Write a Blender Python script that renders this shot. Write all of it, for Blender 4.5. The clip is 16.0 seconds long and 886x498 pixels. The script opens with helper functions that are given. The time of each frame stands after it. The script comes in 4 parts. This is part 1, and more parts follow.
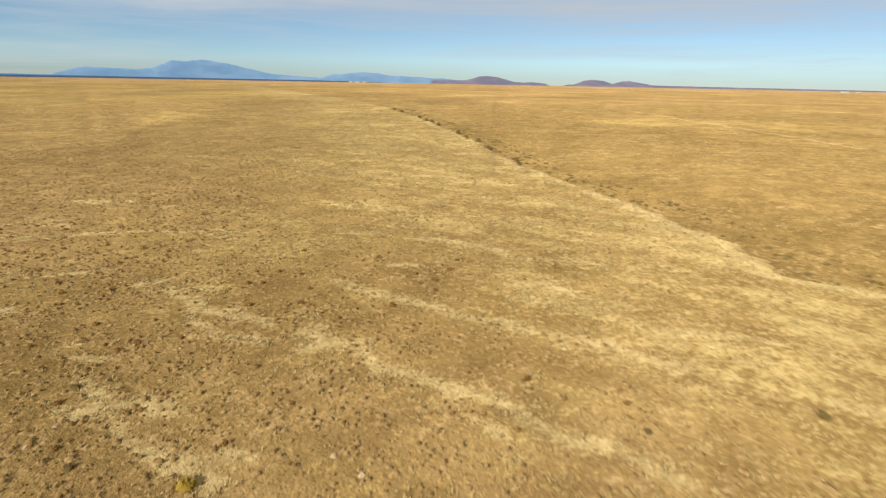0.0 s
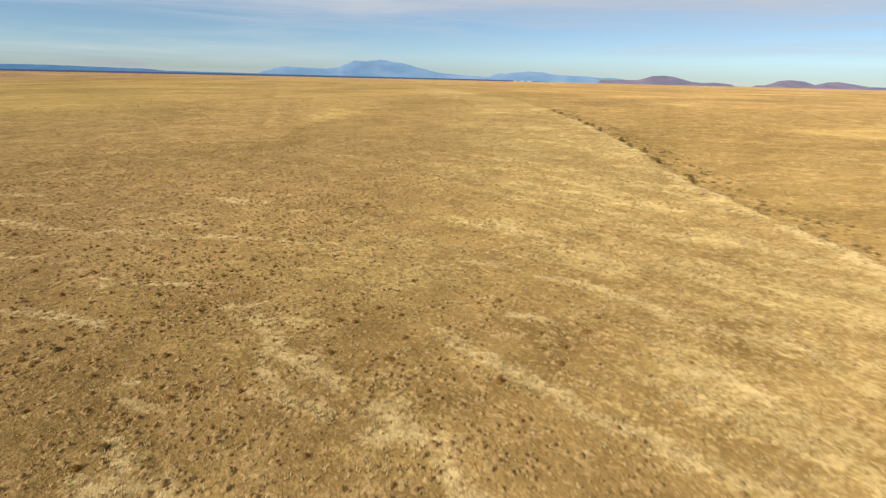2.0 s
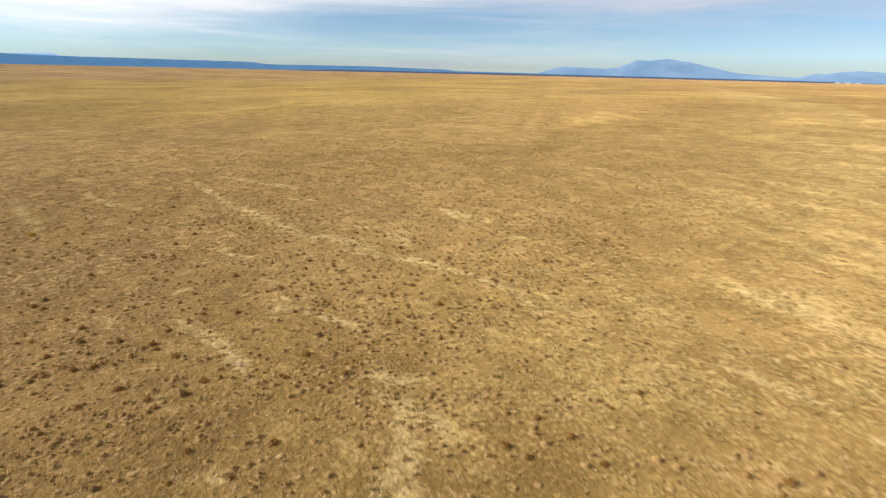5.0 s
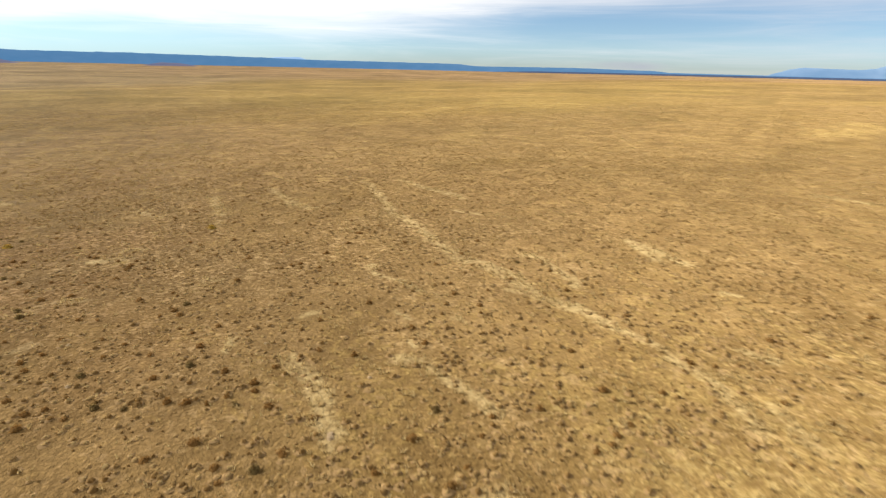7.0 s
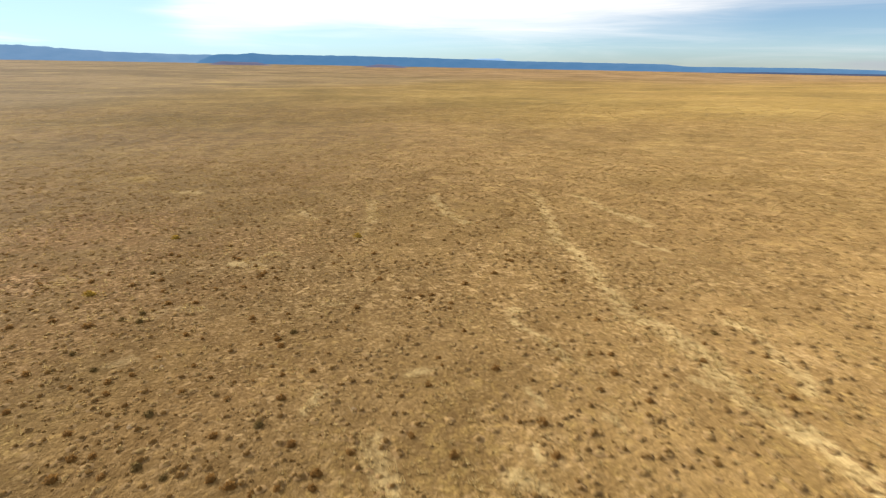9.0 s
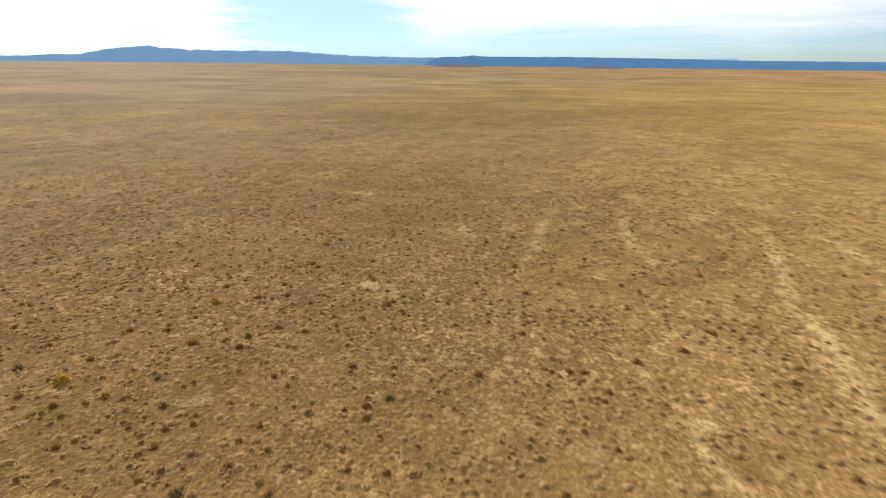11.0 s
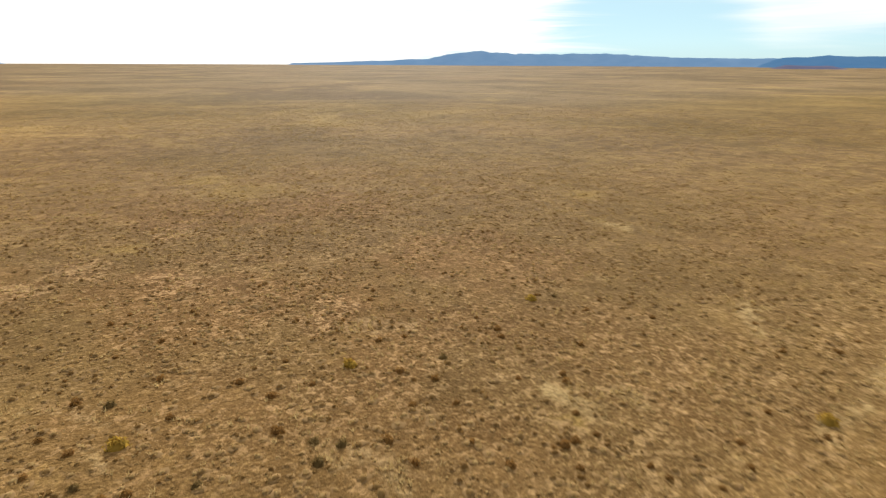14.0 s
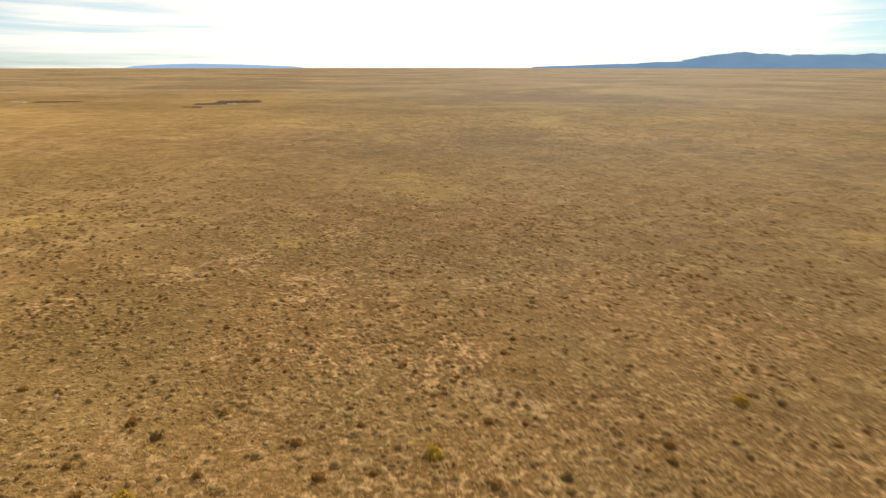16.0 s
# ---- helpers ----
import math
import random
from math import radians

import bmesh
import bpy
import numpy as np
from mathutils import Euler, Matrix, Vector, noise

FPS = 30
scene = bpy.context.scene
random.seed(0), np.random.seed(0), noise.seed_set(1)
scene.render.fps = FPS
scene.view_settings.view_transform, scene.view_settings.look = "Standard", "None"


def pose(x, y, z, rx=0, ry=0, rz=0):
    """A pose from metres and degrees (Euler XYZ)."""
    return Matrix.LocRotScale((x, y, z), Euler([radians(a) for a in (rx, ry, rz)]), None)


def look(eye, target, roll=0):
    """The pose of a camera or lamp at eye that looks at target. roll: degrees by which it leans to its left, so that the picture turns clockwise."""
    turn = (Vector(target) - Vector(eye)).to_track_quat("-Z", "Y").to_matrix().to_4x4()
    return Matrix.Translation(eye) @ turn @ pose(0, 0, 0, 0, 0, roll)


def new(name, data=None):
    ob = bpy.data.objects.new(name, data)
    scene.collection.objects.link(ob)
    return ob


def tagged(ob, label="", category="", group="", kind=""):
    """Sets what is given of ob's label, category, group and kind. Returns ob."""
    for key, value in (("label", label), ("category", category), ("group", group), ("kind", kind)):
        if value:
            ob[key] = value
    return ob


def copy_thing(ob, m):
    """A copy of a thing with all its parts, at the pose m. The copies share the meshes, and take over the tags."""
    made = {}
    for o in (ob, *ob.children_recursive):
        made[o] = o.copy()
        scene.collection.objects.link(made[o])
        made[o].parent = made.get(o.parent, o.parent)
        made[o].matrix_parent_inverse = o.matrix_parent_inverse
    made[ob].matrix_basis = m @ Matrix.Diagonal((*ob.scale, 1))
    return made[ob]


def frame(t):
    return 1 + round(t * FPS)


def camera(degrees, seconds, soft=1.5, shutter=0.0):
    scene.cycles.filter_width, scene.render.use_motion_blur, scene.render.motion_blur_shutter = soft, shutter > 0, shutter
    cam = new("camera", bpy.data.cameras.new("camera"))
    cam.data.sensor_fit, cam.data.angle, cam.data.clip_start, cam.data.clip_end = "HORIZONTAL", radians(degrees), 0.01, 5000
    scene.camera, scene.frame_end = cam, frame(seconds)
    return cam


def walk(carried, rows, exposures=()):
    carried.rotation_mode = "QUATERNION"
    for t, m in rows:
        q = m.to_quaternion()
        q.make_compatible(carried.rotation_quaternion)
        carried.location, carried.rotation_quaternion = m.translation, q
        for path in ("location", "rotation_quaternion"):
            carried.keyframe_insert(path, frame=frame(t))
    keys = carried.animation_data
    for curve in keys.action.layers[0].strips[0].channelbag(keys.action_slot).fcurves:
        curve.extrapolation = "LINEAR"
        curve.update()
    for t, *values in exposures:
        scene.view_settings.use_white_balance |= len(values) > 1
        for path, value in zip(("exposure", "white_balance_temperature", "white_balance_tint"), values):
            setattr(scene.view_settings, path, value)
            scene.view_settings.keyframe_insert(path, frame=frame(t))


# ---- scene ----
cam = camera(79.2, 16.0, soft=1.2, shutter=0.8)
METRES, EYE, TILT, LEAN, TURN = 100.0, 20.27, 1.29, -1.11, 0.0
ROWS = [
    (0.0, 0.0, 0.0, 0.0, -0.03, -18.67, 0.1),
    (0.5, 0.0049, 0.0326, -0.0001, 4.12, -18.67, 0.12),
    (1.0, 0.0084, 0.0642, 0.0004, 8.37, -18.7, 0.17),
    (1.5, 0.0098, 0.0956, 0.0001, 12.53, -18.7, 0.19),
    (2.0, 0.0091, 0.1261, -0.0002, 16.73, -18.7, 0.19),
    (2.5, 0.0062, 0.1561, -0.0008, 20.72, -18.67, 0.21),
    (3.0, 0.0007, 0.1849, -0.0009, 24.91, -18.65, 0.16),
    (3.5, -0.007, 0.213, -0.0014, 29.53, -18.63, 0.19),
    (4.0, -0.0167, 0.2398, -0.0014, 34.31, -18.62, 0.28),
    (6.5, -0.1002, 0.3588, -0.0043, 60.05, -18.3, 0.42),
    (7.0, -0.1238, 0.3786, -0.0049, 64.92, -18.22, 0.4),
    (7.5, -0.149, 0.397, -0.006, 69.86, -18.14, 0.41),
    (8.0, -0.1753, 0.4136, -0.007, 74.71, -18.07, 0.39),
    (8.5, -0.2035, 0.4281, -0.0081, 79.7, -18.03, 0.38),
    (9.0, -0.2326, 0.441, -0.0091, 84.91, -17.98, 0.37),
    (11.5, -0.3922, 0.471, -0.0143, 111.88, -17.65, 0.26),
    (12.0, -0.4246, 0.4695, -0.0146, 117.29, -17.59, 0.19),
    (12.5, -0.4568, 0.4645, -0.0151, 122.34, -17.52, 0.04),
    (13.0, -0.4879, 0.4571, -0.0157, 127.41, -17.48, -0.04),
    (13.5, -0.5192, 0.4471, -0.0162, 132.49, -17.46, -0.15),
    (14.0, -0.5493, 0.4348, -0.0167, 137.58, -17.43, -0.22),
    (14.5, -0.5779, 0.4206, -0.0203, 143.04, -17.41, -0.3),
    (15.0, -0.6053, 0.4046, -0.0269, 149.09, -17.37, -0.36),
    (15.5, -0.6316, 0.3858, -0.0303, 155.29, -17.26, -0.5),
    (16.0, -0.6545, 0.3648, -0.0264, 161.7, -17.27, -0.66),
]
walk(cam, [(t, pose(0, 0, EYE, TILT, LEAN, TURN) @ pose(METRES * x, METRES * y, METRES * z, 90 + pitch, roll, yaw)) for t, x, y, z, yaw, pitch, roll in ROWS],
     exposures=[(0.0, 0.61, 6480, 5), (3.5, 0.77, 6500, 10), (7.0, 0.93, 6550, 10), (9.0, 0.94, 6600, 10), (12.5, 0.85, 6800, 10), (14.5, 0.82, 6900, 11), (16.0, 0.80, 7350, 12)])

# ---- daylight: a high sun behind thin cirrus ----
SUN_AZ, SUN_EL = 142.0, 31.0          # degrees to the left of +y, and above the plain
sun = new("sun", bpy.data.lights.new("sun", "SUN"))
sun.data.energy, sun.data.angle, sun.data.color = 4.9, radians(0.6), (1.0, 0.97, 0.92)
sun.matrix_world = look((-math.sin(radians(SUN_AZ)) * math.cos(radians(SUN_EL)) * 100, math.cos(radians(SUN_AZ)) * math.cos(radians(SUN_EL)) * 100,
                         math.sin(radians(SUN_EL)) * 100), (0, 0, 0))


class Nodes:
    """Short hand for building a node tree."""

    def __init__(self, tree):
        self.tree = tree
        tree.nodes.clear()

    def add(self, kind, operation="", attribute_name=""):
        node = self.tree.nodes.new(kind)
        if operation:
            node.operation = operation
        if attribute_name:
            node.attribute_name = attribute_name
        return node

    def put(self, socket, value):
        if isinstance(value, bpy.types.NodeSocket):
            self.tree.links.new(value, socket)
        elif isinstance(value, (tuple, list)) and len(value) == 3 and socket.type == "RGBA":
            socket.default_value = (*value, 1)
        else:
            socket.default_value = value

    def math(self, op, a, b=0.0, c=0.0):
        n = self.add("ShaderNodeMath", operation=op)
        for s, v in zip(n.inputs, (a, b, c)):
            self.put(s, v)
        return n.outputs[0]

    def mix(self, fac, a, b, blend="MIX"):
        n = self.add("ShaderNodeMix")
        n.data_type, n.blend_type = "RGBA", blend
        self.put(n.inputs[0], fac), self.put(n.inputs[6], a), self.put(n.inputs[7], b)
        return n.outputs[2]

    def noise(self, vector, scale, detail=4.0, rough=0.55, distort=0.0):
        n = self.add("ShaderNodeTexNoise")
        self.put(n.inputs["Vector"], vector)
        for k, v in (("Scale", scale), ("Detail", detail), ("Roughness", rough), ("Distortion", distort)):
            n.inputs[k].default_value = v
        return n.outputs["Fac"]

    def step(self, value, low, high):
        n = self.add("ShaderNodeMapRange")
        n.interpolation_type = "SMOOTHSTEP"
        self.put(n.inputs[0], value)
        n.inputs[1].default_value, n.inputs[2].default_value = low, high
        return n.outputs[0]

    def stretch(self, vector, scale, turn=0.0, shift=(0, 0, 0)):
        n = self.add("ShaderNodeMapping")
        self.put(n.inputs[0], vector)
        n.inputs[1].default_value, n.inputs[2].default_value[2], n.inputs[3].default_value = shift, turn, scale
        return n.outputs[0]


world = bpy.data.worlds.new("sky")
scene.world = world
world.use_nodes = True
k = Nodes(world.node_tree)
sky = k.add("ShaderNodeTexSky")
sky.sky_type, sky.sun_disc = "NISHITA", False
sky.sun_elevation, sky.sun_rotation, sky.altitude = radians(SUN_EL), radians(360 - SUN_AZ), 1900
sky.air_density, sky.dust_density, sky.ozone_density = 1.0, 0.0, 3.0
way = k.add("ShaderNodeTexCoord").outputs["Generated"]
veil = k.noise(k.stretch(way, (1.0, 1.0, 9.0), 0.5), 1.5, 5, 0.5, 0.4)          # broad sheets of cirrus
wisp = k.noise(k.stretch(way, (1.4, 1.4, 22.0), 0.2, (3, 1, 0)), 2.2, 8, 0.6, 0.8)   # fibres within them
rise = k.add("ShaderNodeSeparateXYZ")
k.put(rise.inputs[0], way)
glare = k.add("ShaderNodeVectorMath", operation="DOT_PRODUCT")
k.put(glare.inputs[0], way)
glare.inputs[1].default_value = (-math.sin(radians(SUN_AZ)), math.cos(radians(SUN_AZ)), 0.0)
sheet_b = k.add("ShaderNodeVectorMath", operation="DOT_PRODUCT")
k.put(sheet_b.inputs[0], way)
sheet_b.inputs[1].default_value = (-math.sin(radians(90)), math.cos(radians(90)), 0.06)
deck = k.math("ADD", k.math("MULTIPLY", k.step(rise.outputs[2], 0.07, 0.13), 0.30), k.math("MULTIPLY", k.step(rise.outputs[2], 0.16, 0.45), 0.55))   # thicker overhead; the upper part, out of view, is added to whiten shadows
sheet_a = k.add("ShaderNodeVectorMath", operation="DOT_PRODUCT")
k.put(sheet_a.inputs[0], way)
sheet_a.inputs[1].default_value = (-math.sin(radians(159)), math.cos(radians(159)), 0.04)
ragged = k.math("ADD", sheet_a.outputs["Value"], k.math("MULTIPLY", k.math("SUBTRACT", wisp, 0.5), 0.35))
thick = k.math("MULTIPLY", k.step(ragged, 0.73, 0.97), 0.52)      # a thick sheet under the sun
thick = k.math("MAXIMUM", thick, k.math("MULTIPLY", k.math("MULTIPLY", k.step(sheet_b.outputs["Value"], 0.80, 1.0), k.step(rise.outputs[2], 0.02, 0.10)), 0.34))
cloud = k.math("ADD", k.math("ADD", k.math("MULTIPLY", veil, 0.7), k.math("MULTIPLY", wisp, 0.55)), k.math("ADD", deck, thick))
gap = k.add("ShaderNodeVectorMath", operation="DOT_PRODUCT")                        # a clear lane between two sheets
k.put(gap.inputs[0], way)
gap.inputs[1].default_value = (-math.sin(radians(119)), math.cos(radians(119)), 0.0)
cloud = k.math("SUBTRACT", cloud, k.math("MULTIPLY", k.step(gap.outputs["Value"], 0.978, 0.996), k.math("MULTIPLY", 0.32, k.math("SUBTRACT", 1.0, k.step(rise.outputs[2], 0.12, 0.3)))))
cloud = k.step(cloud, 0.50, 1.16)
lit = k.mix(k.step(glare.outputs["Value"], -0.9, 0.8), (6.1, 6.2, 6.7), (11.5, 11.4, 11.2))
low = k.math("SUBTRACT", 1.0, k.step(rise.outputs[2], 0.0, 0.22))
clear = k.mix(low, sky.outputs[0], k.mix(1.0, sky.outputs[0], (0.86, 0.96, 1.09), "MULTIPLY"))
clear = k.mix(k.math("SUBTRACT", 1.0, k.step(rise.outputs[2], 0.0, 0.04)), clear, k.mix(1.0, clear, (0.72, 0.74, 0.77), "MULTIPLY"))    # cool, dry air down to the horizon
clear = k.mix(k.math("MULTIPLY", k.step(glare.outputs["Value"], 0.2, 0.95), 0.7), clear, (6.0, 8.8, 9.6))      # bright thin haze round the sun
paint = k.mix(k.math("MULTIPLY", cloud, 0.92), clear, lit)
smoke = k.add("ShaderNodeVectorMath", operation="SUBTRACT")                      # a low smudge of smoke on the horizon
k.put(smoke.inputs[0], way)
smoke.inputs[1].default_value = (-math.sin(radians(47)), math.cos(radians(47)), 0.010)
far = k.add("ShaderNodeVectorMath", operation="LENGTH")
k.put(far.inputs[0], k.stretch(smoke.outputs[0], (1, 1, 8)))
puff = k.math("MULTIPLY", k.math("SUBTRACT", 1.0, k.step(far.outputs["Value"], 0.01, 0.09)), k.math("MULTIPLY", k.noise(k.stretch(way, (1, 1, 5)), 14, 3), 1.3))
paint = k.mix(puff, paint, (4.4, 4.7, 5.3))
shade = k.add("ShaderNodeBackground")
k.put(shade.inputs[0], paint)
shade.inputs[1].default_value = 0.059
k.put(k.add("ShaderNodeOutputWorld").inputs[0], shade.outputs[0])

# ---- materials ----
def surface(name, rough=0.95, spec=0.04):
    """A new material: its nodes, its principled shader and the place on it in metres."""
    mat = bpy.data.materials.new(name)
    mat.use_nodes = True
    k = Nodes(mat.node_tree)
    p = k.add("ShaderNodeBsdfPrincipled")
    p.inputs["Roughness"].default_value, p.inputs["Specular IOR Level"].default_value = rough, spec
    p.inputs["Diffuse Roughness"].default_value = 0.8
    k.put(k.add("ShaderNodeOutputMaterial").inputs[0], p.outputs[0])
    return mat, k, p, k.add("ShaderNodeNewGeometry").outputs["Position"]


def relief(k, p, height, strength, distance):
    n = k.add("ShaderNodeBump")
    n.inputs["Strength"].default_value, n.inputs["Distance"].default_value = strength, distance
    k.put(n.inputs["Height"], height)
    k.put(p.inputs["Normal"], n.outputs[0])


def make_ground():
    mat, k, p, place = surface("rangeland")
    cover = k.add("ShaderNodeAttribute", attribute_name="cover")
    rgb = k.add("ShaderNodeSeparateColor")
    k.put(rgb.inputs[0], cover.outputs["Color"])
    straw, green, rust = rgb.outputs
    sand = cover.outputs["Alpha"]
    broad = k.noise(place, 0.016, 6, 0.6, 0.6)
    mid = k.noise(place, 0.11, 6, 0.62, 0.5)
    clump = k.noise(place, 0.9, 5, 0.65, 0.3)
    grit = k.noise(place, 5.0, 4, 0.7)
    mauve = k.add("ShaderNodeAttribute", attribute_name="mauve").outputs["Fac"]
    fine = k.noise(place, 2.2, 5, 0.7, 0.2)
    vast = k.noise(k.stretch(place, (1, 1, 1), 0.4), 0.0045, 7, 0.62, 0.8)
    soil = k.mix(k.step(mid, 0.35, 0.68), (0.208, 0.133, 0.060), (0.276, 0.183, 0.087))
    soil = k.mix(k.math("MULTIPLY", k.step(clump, 0.45, 0.72), 0.5), soil, (0.158, 0.098, 0.040))
    soil = k.mix(k.math("MULTIPLY", rust, 0.85), soil, k.mix(k.step(clump, 0.3, 0.7), (0.148, 0.082, 0.031), (0.232, 0.135, 0.053)))
    soil = k.mix(k.math("MULTIPLY", green, 0.75), soil, k.mix(k.step(mid, 0.3, 0.7), (0.112, 0.074, 0.021), (0.186, 0.125, 0.038)))
    soil = k.mix(k.math("MULTIPLY", k.step(fine, 0.52, 0.63), 0.6), soil, (0.34, 0.222, 0.099))
    bare = k.math("MULTIPLY", k.step(k.noise(place, 0.85, 5, 0.7, 0.6), 0.52, 0.64), k.step(k.noise(place, 0.09, 3), 0.42, 0.60))
    soil = k.mix(k.math("MULTIPLY", bare, 0.75), soil, k.mix(rust, (0.39, 0.28, 0.145), (0.44, 0.275, 0.135)))
    chalk = k.add("ShaderNodeAttribute", attribute_name="chalk").outputs["Fac"]
    soil = k.mix(k.math("MULTIPLY", chalk, 0.8), soil, k.mix(rust, (0.150, 0.094, 0.038), (0.172, 0.097, 0.037)))
    clod = k.math("ADD", k.noise(place, 1.5, 5, 0.62, 0.7), k.math("MULTIPLY", chalk, 0.045))
    clod = k.math("MULTIPLY", k.step(clod, 0.56, 0.64), k.math("MAXIMUM", k.step(k.noise(place, 0.12, 3), 0.36, 0.62), k.math("MULTIPLY", chalk, 0.8)))
    soil = k.mix(k.math("MULTIPLY", clod, k.math("ADD", 0.45, k.math("MULTIPLY", chalk, 0.4))), soil, k.mix(rust, (0.40, 0.285, 0.150), (0.46, 0.305, 0.165)))
    edge = k.math("ADD", straw, k.math("ADD", k.math("MULTIPLY", k.math("SUBTRACT", clump, 0.5), 1.3), k.math("MULTIPLY", k.math("SUBTRACT", fine, 0.5), 2.0)))
    grass = k.mix(k.step(broad, 0.35, 0.65), (0.285, 0.196, 0.066), (0.365, 0.256, 0.092))
    grass = k.mix(k.math("MULTIPLY", k.step(grit, 0.45, 0.7), 0.4), grass, (0.20, 0.136, 0.050))
    grass = k.mix(k.math("MULTIPLY", green, 0.8), grass, (0.248, 0.176, 0.051))
    grass = k.mix(k.math("MULTIPLY", rust, 0.75), grass, (0.32, 0.198, 0.074))
    grass = k.mix(k.math("MULTIPLY", k.step(sand, 0.05, 0.5), 0.6), grass, (0.38, 0.29, 0.13))
    colour = k.mix(k.math("MULTIPLY", k.step(edge, 0.25, 0.95), 0.85), soil, grass)
    plain = k.mix(k.step(vast, 0.38, 0.62), (0.215, 0.156, 0.090), (0.255, 0.187, 0.108))
    plain = k.mix(rust, plain, k.mix(k.step(vast, 0.35, 0.65), (0.215, 0.125, 0.07), (0.31, 0.19, 0.105)))
    colour = k.mix(k.math("MULTIPLY", mauve, 0.88), colour, plain)
    matted = k.math("ADD", sand, k.math("ADD", k.math("MULTIPLY", k.math("SUBTRACT", clump, 0.5), 1.1), k.math("MULTIPLY", k.math("SUBTRACT", fine, 0.5), 1.8)))
    colour = k.mix(k.math("MULTIPLY", k.step(matted, 0.22, 0.98), 0.76), colour, k.mix(k.step(grit, 0.35, 0.65), k.mix(rust, (0.34, 0.262, 0.128), (0.36, 0.25, 0.135)), k.mix(rust, (0.505, 0.405, 0.222), (0.52, 0.38, 0.225))))
    colour = k.mix(k.math("MULTIPLY", k.step(grit, 0.5, 0.68), 0.36), colour, (0.085, 0.050, 0.018))
    crumb = k.noise(place, 4.0, 3, 0.6, 0.3)
    colour = k.mix(k.math("MULTIPLY", k.step(crumb, 0.54, 0.62), k.math("ADD", 0.10, k.math("MULTIPLY", chalk, 0.38))), colour, k.mix(rust, (0.42, 0.31, 0.15), (0.43, 0.28, 0.14)))
    colour = k.mix(k.math("MULTIPLY", k.math("SUBTRACT", 1.0, k.step(crumb, 0.38, 0.45)), k.math("ADD", 0.12, k.math("MULTIPLY", chalk, 0.38))), colour, (0.105, 0.068, 0.027))
    away = k.add("ShaderNodeVectorMath", operation="DISTANCE")
    k.put(away.inputs[0], place)
    away.inputs[1].default_value = (-30, 40, 0)
    out = k.step(away.outputs["Value"], 90, 240)
    for size, near, far, weight in ((0.42, 35, 90, 0.42), (0.13, 90, 190, 0.40)):
        there = k.math("MULTIPLY", k.step(away.outputs["Value"], near, far), weight)
        ripple = k.noise(place, size, 5, 0.68, 0.4)
        colour = k.mix(k.math("MULTIPLY", k.math("MULTIPLY", there, k.step(ripple, 0.53, 0.62)), k.math("SUBTRACT", 1.0, k.math("MULTIPLY", green, 0.7))), colour, k.mix(rust, (0.40, 0.29, 0.115), (0.42, 0.28, 0.13)))
        colour = k.mix(k.math("MULTIPLY", there, k.math("SUBTRACT", 1.0, k.step(ripple, 0.38, 0.47))), colour, k.mix(rust, (0.125, 0.085, 0.032), (0.14, 0.075, 0.028)))
    drift = k.noise(place, 0.014, 8, 0.66, 0.7)
    colour = k.mix(k.math("MULTIPLY", out, k.math("MULTIPLY", k.step(drift, 0.54, 0.66), k.math("SUBTRACT", 0.55, k.math("MULTIPLY", green, 0.25)))), colour, k.mix(rust, (0.44, 0.325, 0.125), (0.40, 0.255, 0.105)))
    colour = k.mix(k.math("MULTIPLY", out, k.math("MULTIPLY", k.math("SUBTRACT", 1.0, k.step(drift, 0.36, 0.47)), 0.5)), colour, k.mix(rust, (0.150, 0.108, 0.042), (0.17, 0.093, 0.036)))
    colour = k.mix(1.0, colour, k.mix(k.step(vast, 0.36, 0.64), (0.81, 0.75, 0.635), (1.135, 1.06, 0.905)), "MULTIPLY")
    streak = k.noise(place, 0.27, 4, 0.65, 0.5)
    colour = k.mix(1.0, colour, k.mix(k.step(streak, 0.32, 0.68), (0.90, 0.89, 0.87), (1.17, 1.18, 1.19)), "MULTIPLY")
    k.put(p.inputs["Base Color"], colour)
    lumpy = k.noise(place, 3.1, 3, 0.6)
    relief(k, p, k.math("ADD", k.math("MULTIPLY", grit, 0.45), k.math("ADD", k.math("MULTIPLY", lumpy, 1.8), k.math("MULTIPLY", clump, 2.0))), 0.7, 0.17)
    return mat


def make_plant(name, dark, light, rough=0.9, through_light=0.35):
    mat, k, p, place = surface(name, rough, 0.04)
    tint = k.add("ShaderNodeAttribute", attribute_name="tint").outputs["Fac"]
    own = k.add("ShaderNodeObjectInfo").outputs["Random"]
    fac = k.math("ADD", k.math("MULTIPLY", tint, 0.7), k.math("MULTIPLY", own, 0.3))
    colour = k.mix(k.math("MULTIPLY", k.noise(place, 9.0, 2), 0.4), k.mix(fac, dark, light), dark)
    colour = k.mix(1.0, colour, (1.0, 0.96, 0.88), "MULTIPLY")
    k.put(p.inputs["Base Color"], colour)
    if through_light:
        glow, both = k.add("ShaderNodeBsdfTranslucent"), k.add("ShaderNodeMixShader")
        k.put(glow.inputs[0], colour)
        both.inputs[0].default_value = through_light
        k.put(both.inputs[1], p.outputs[0]), k.put(both.inputs[2], glow.outputs[0])
        out = [n for n in k.tree.nodes if n.type == "OUTPUT_MATERIAL"][0]
        k.put(out.inputs[0], both.outputs[0])
    return mat


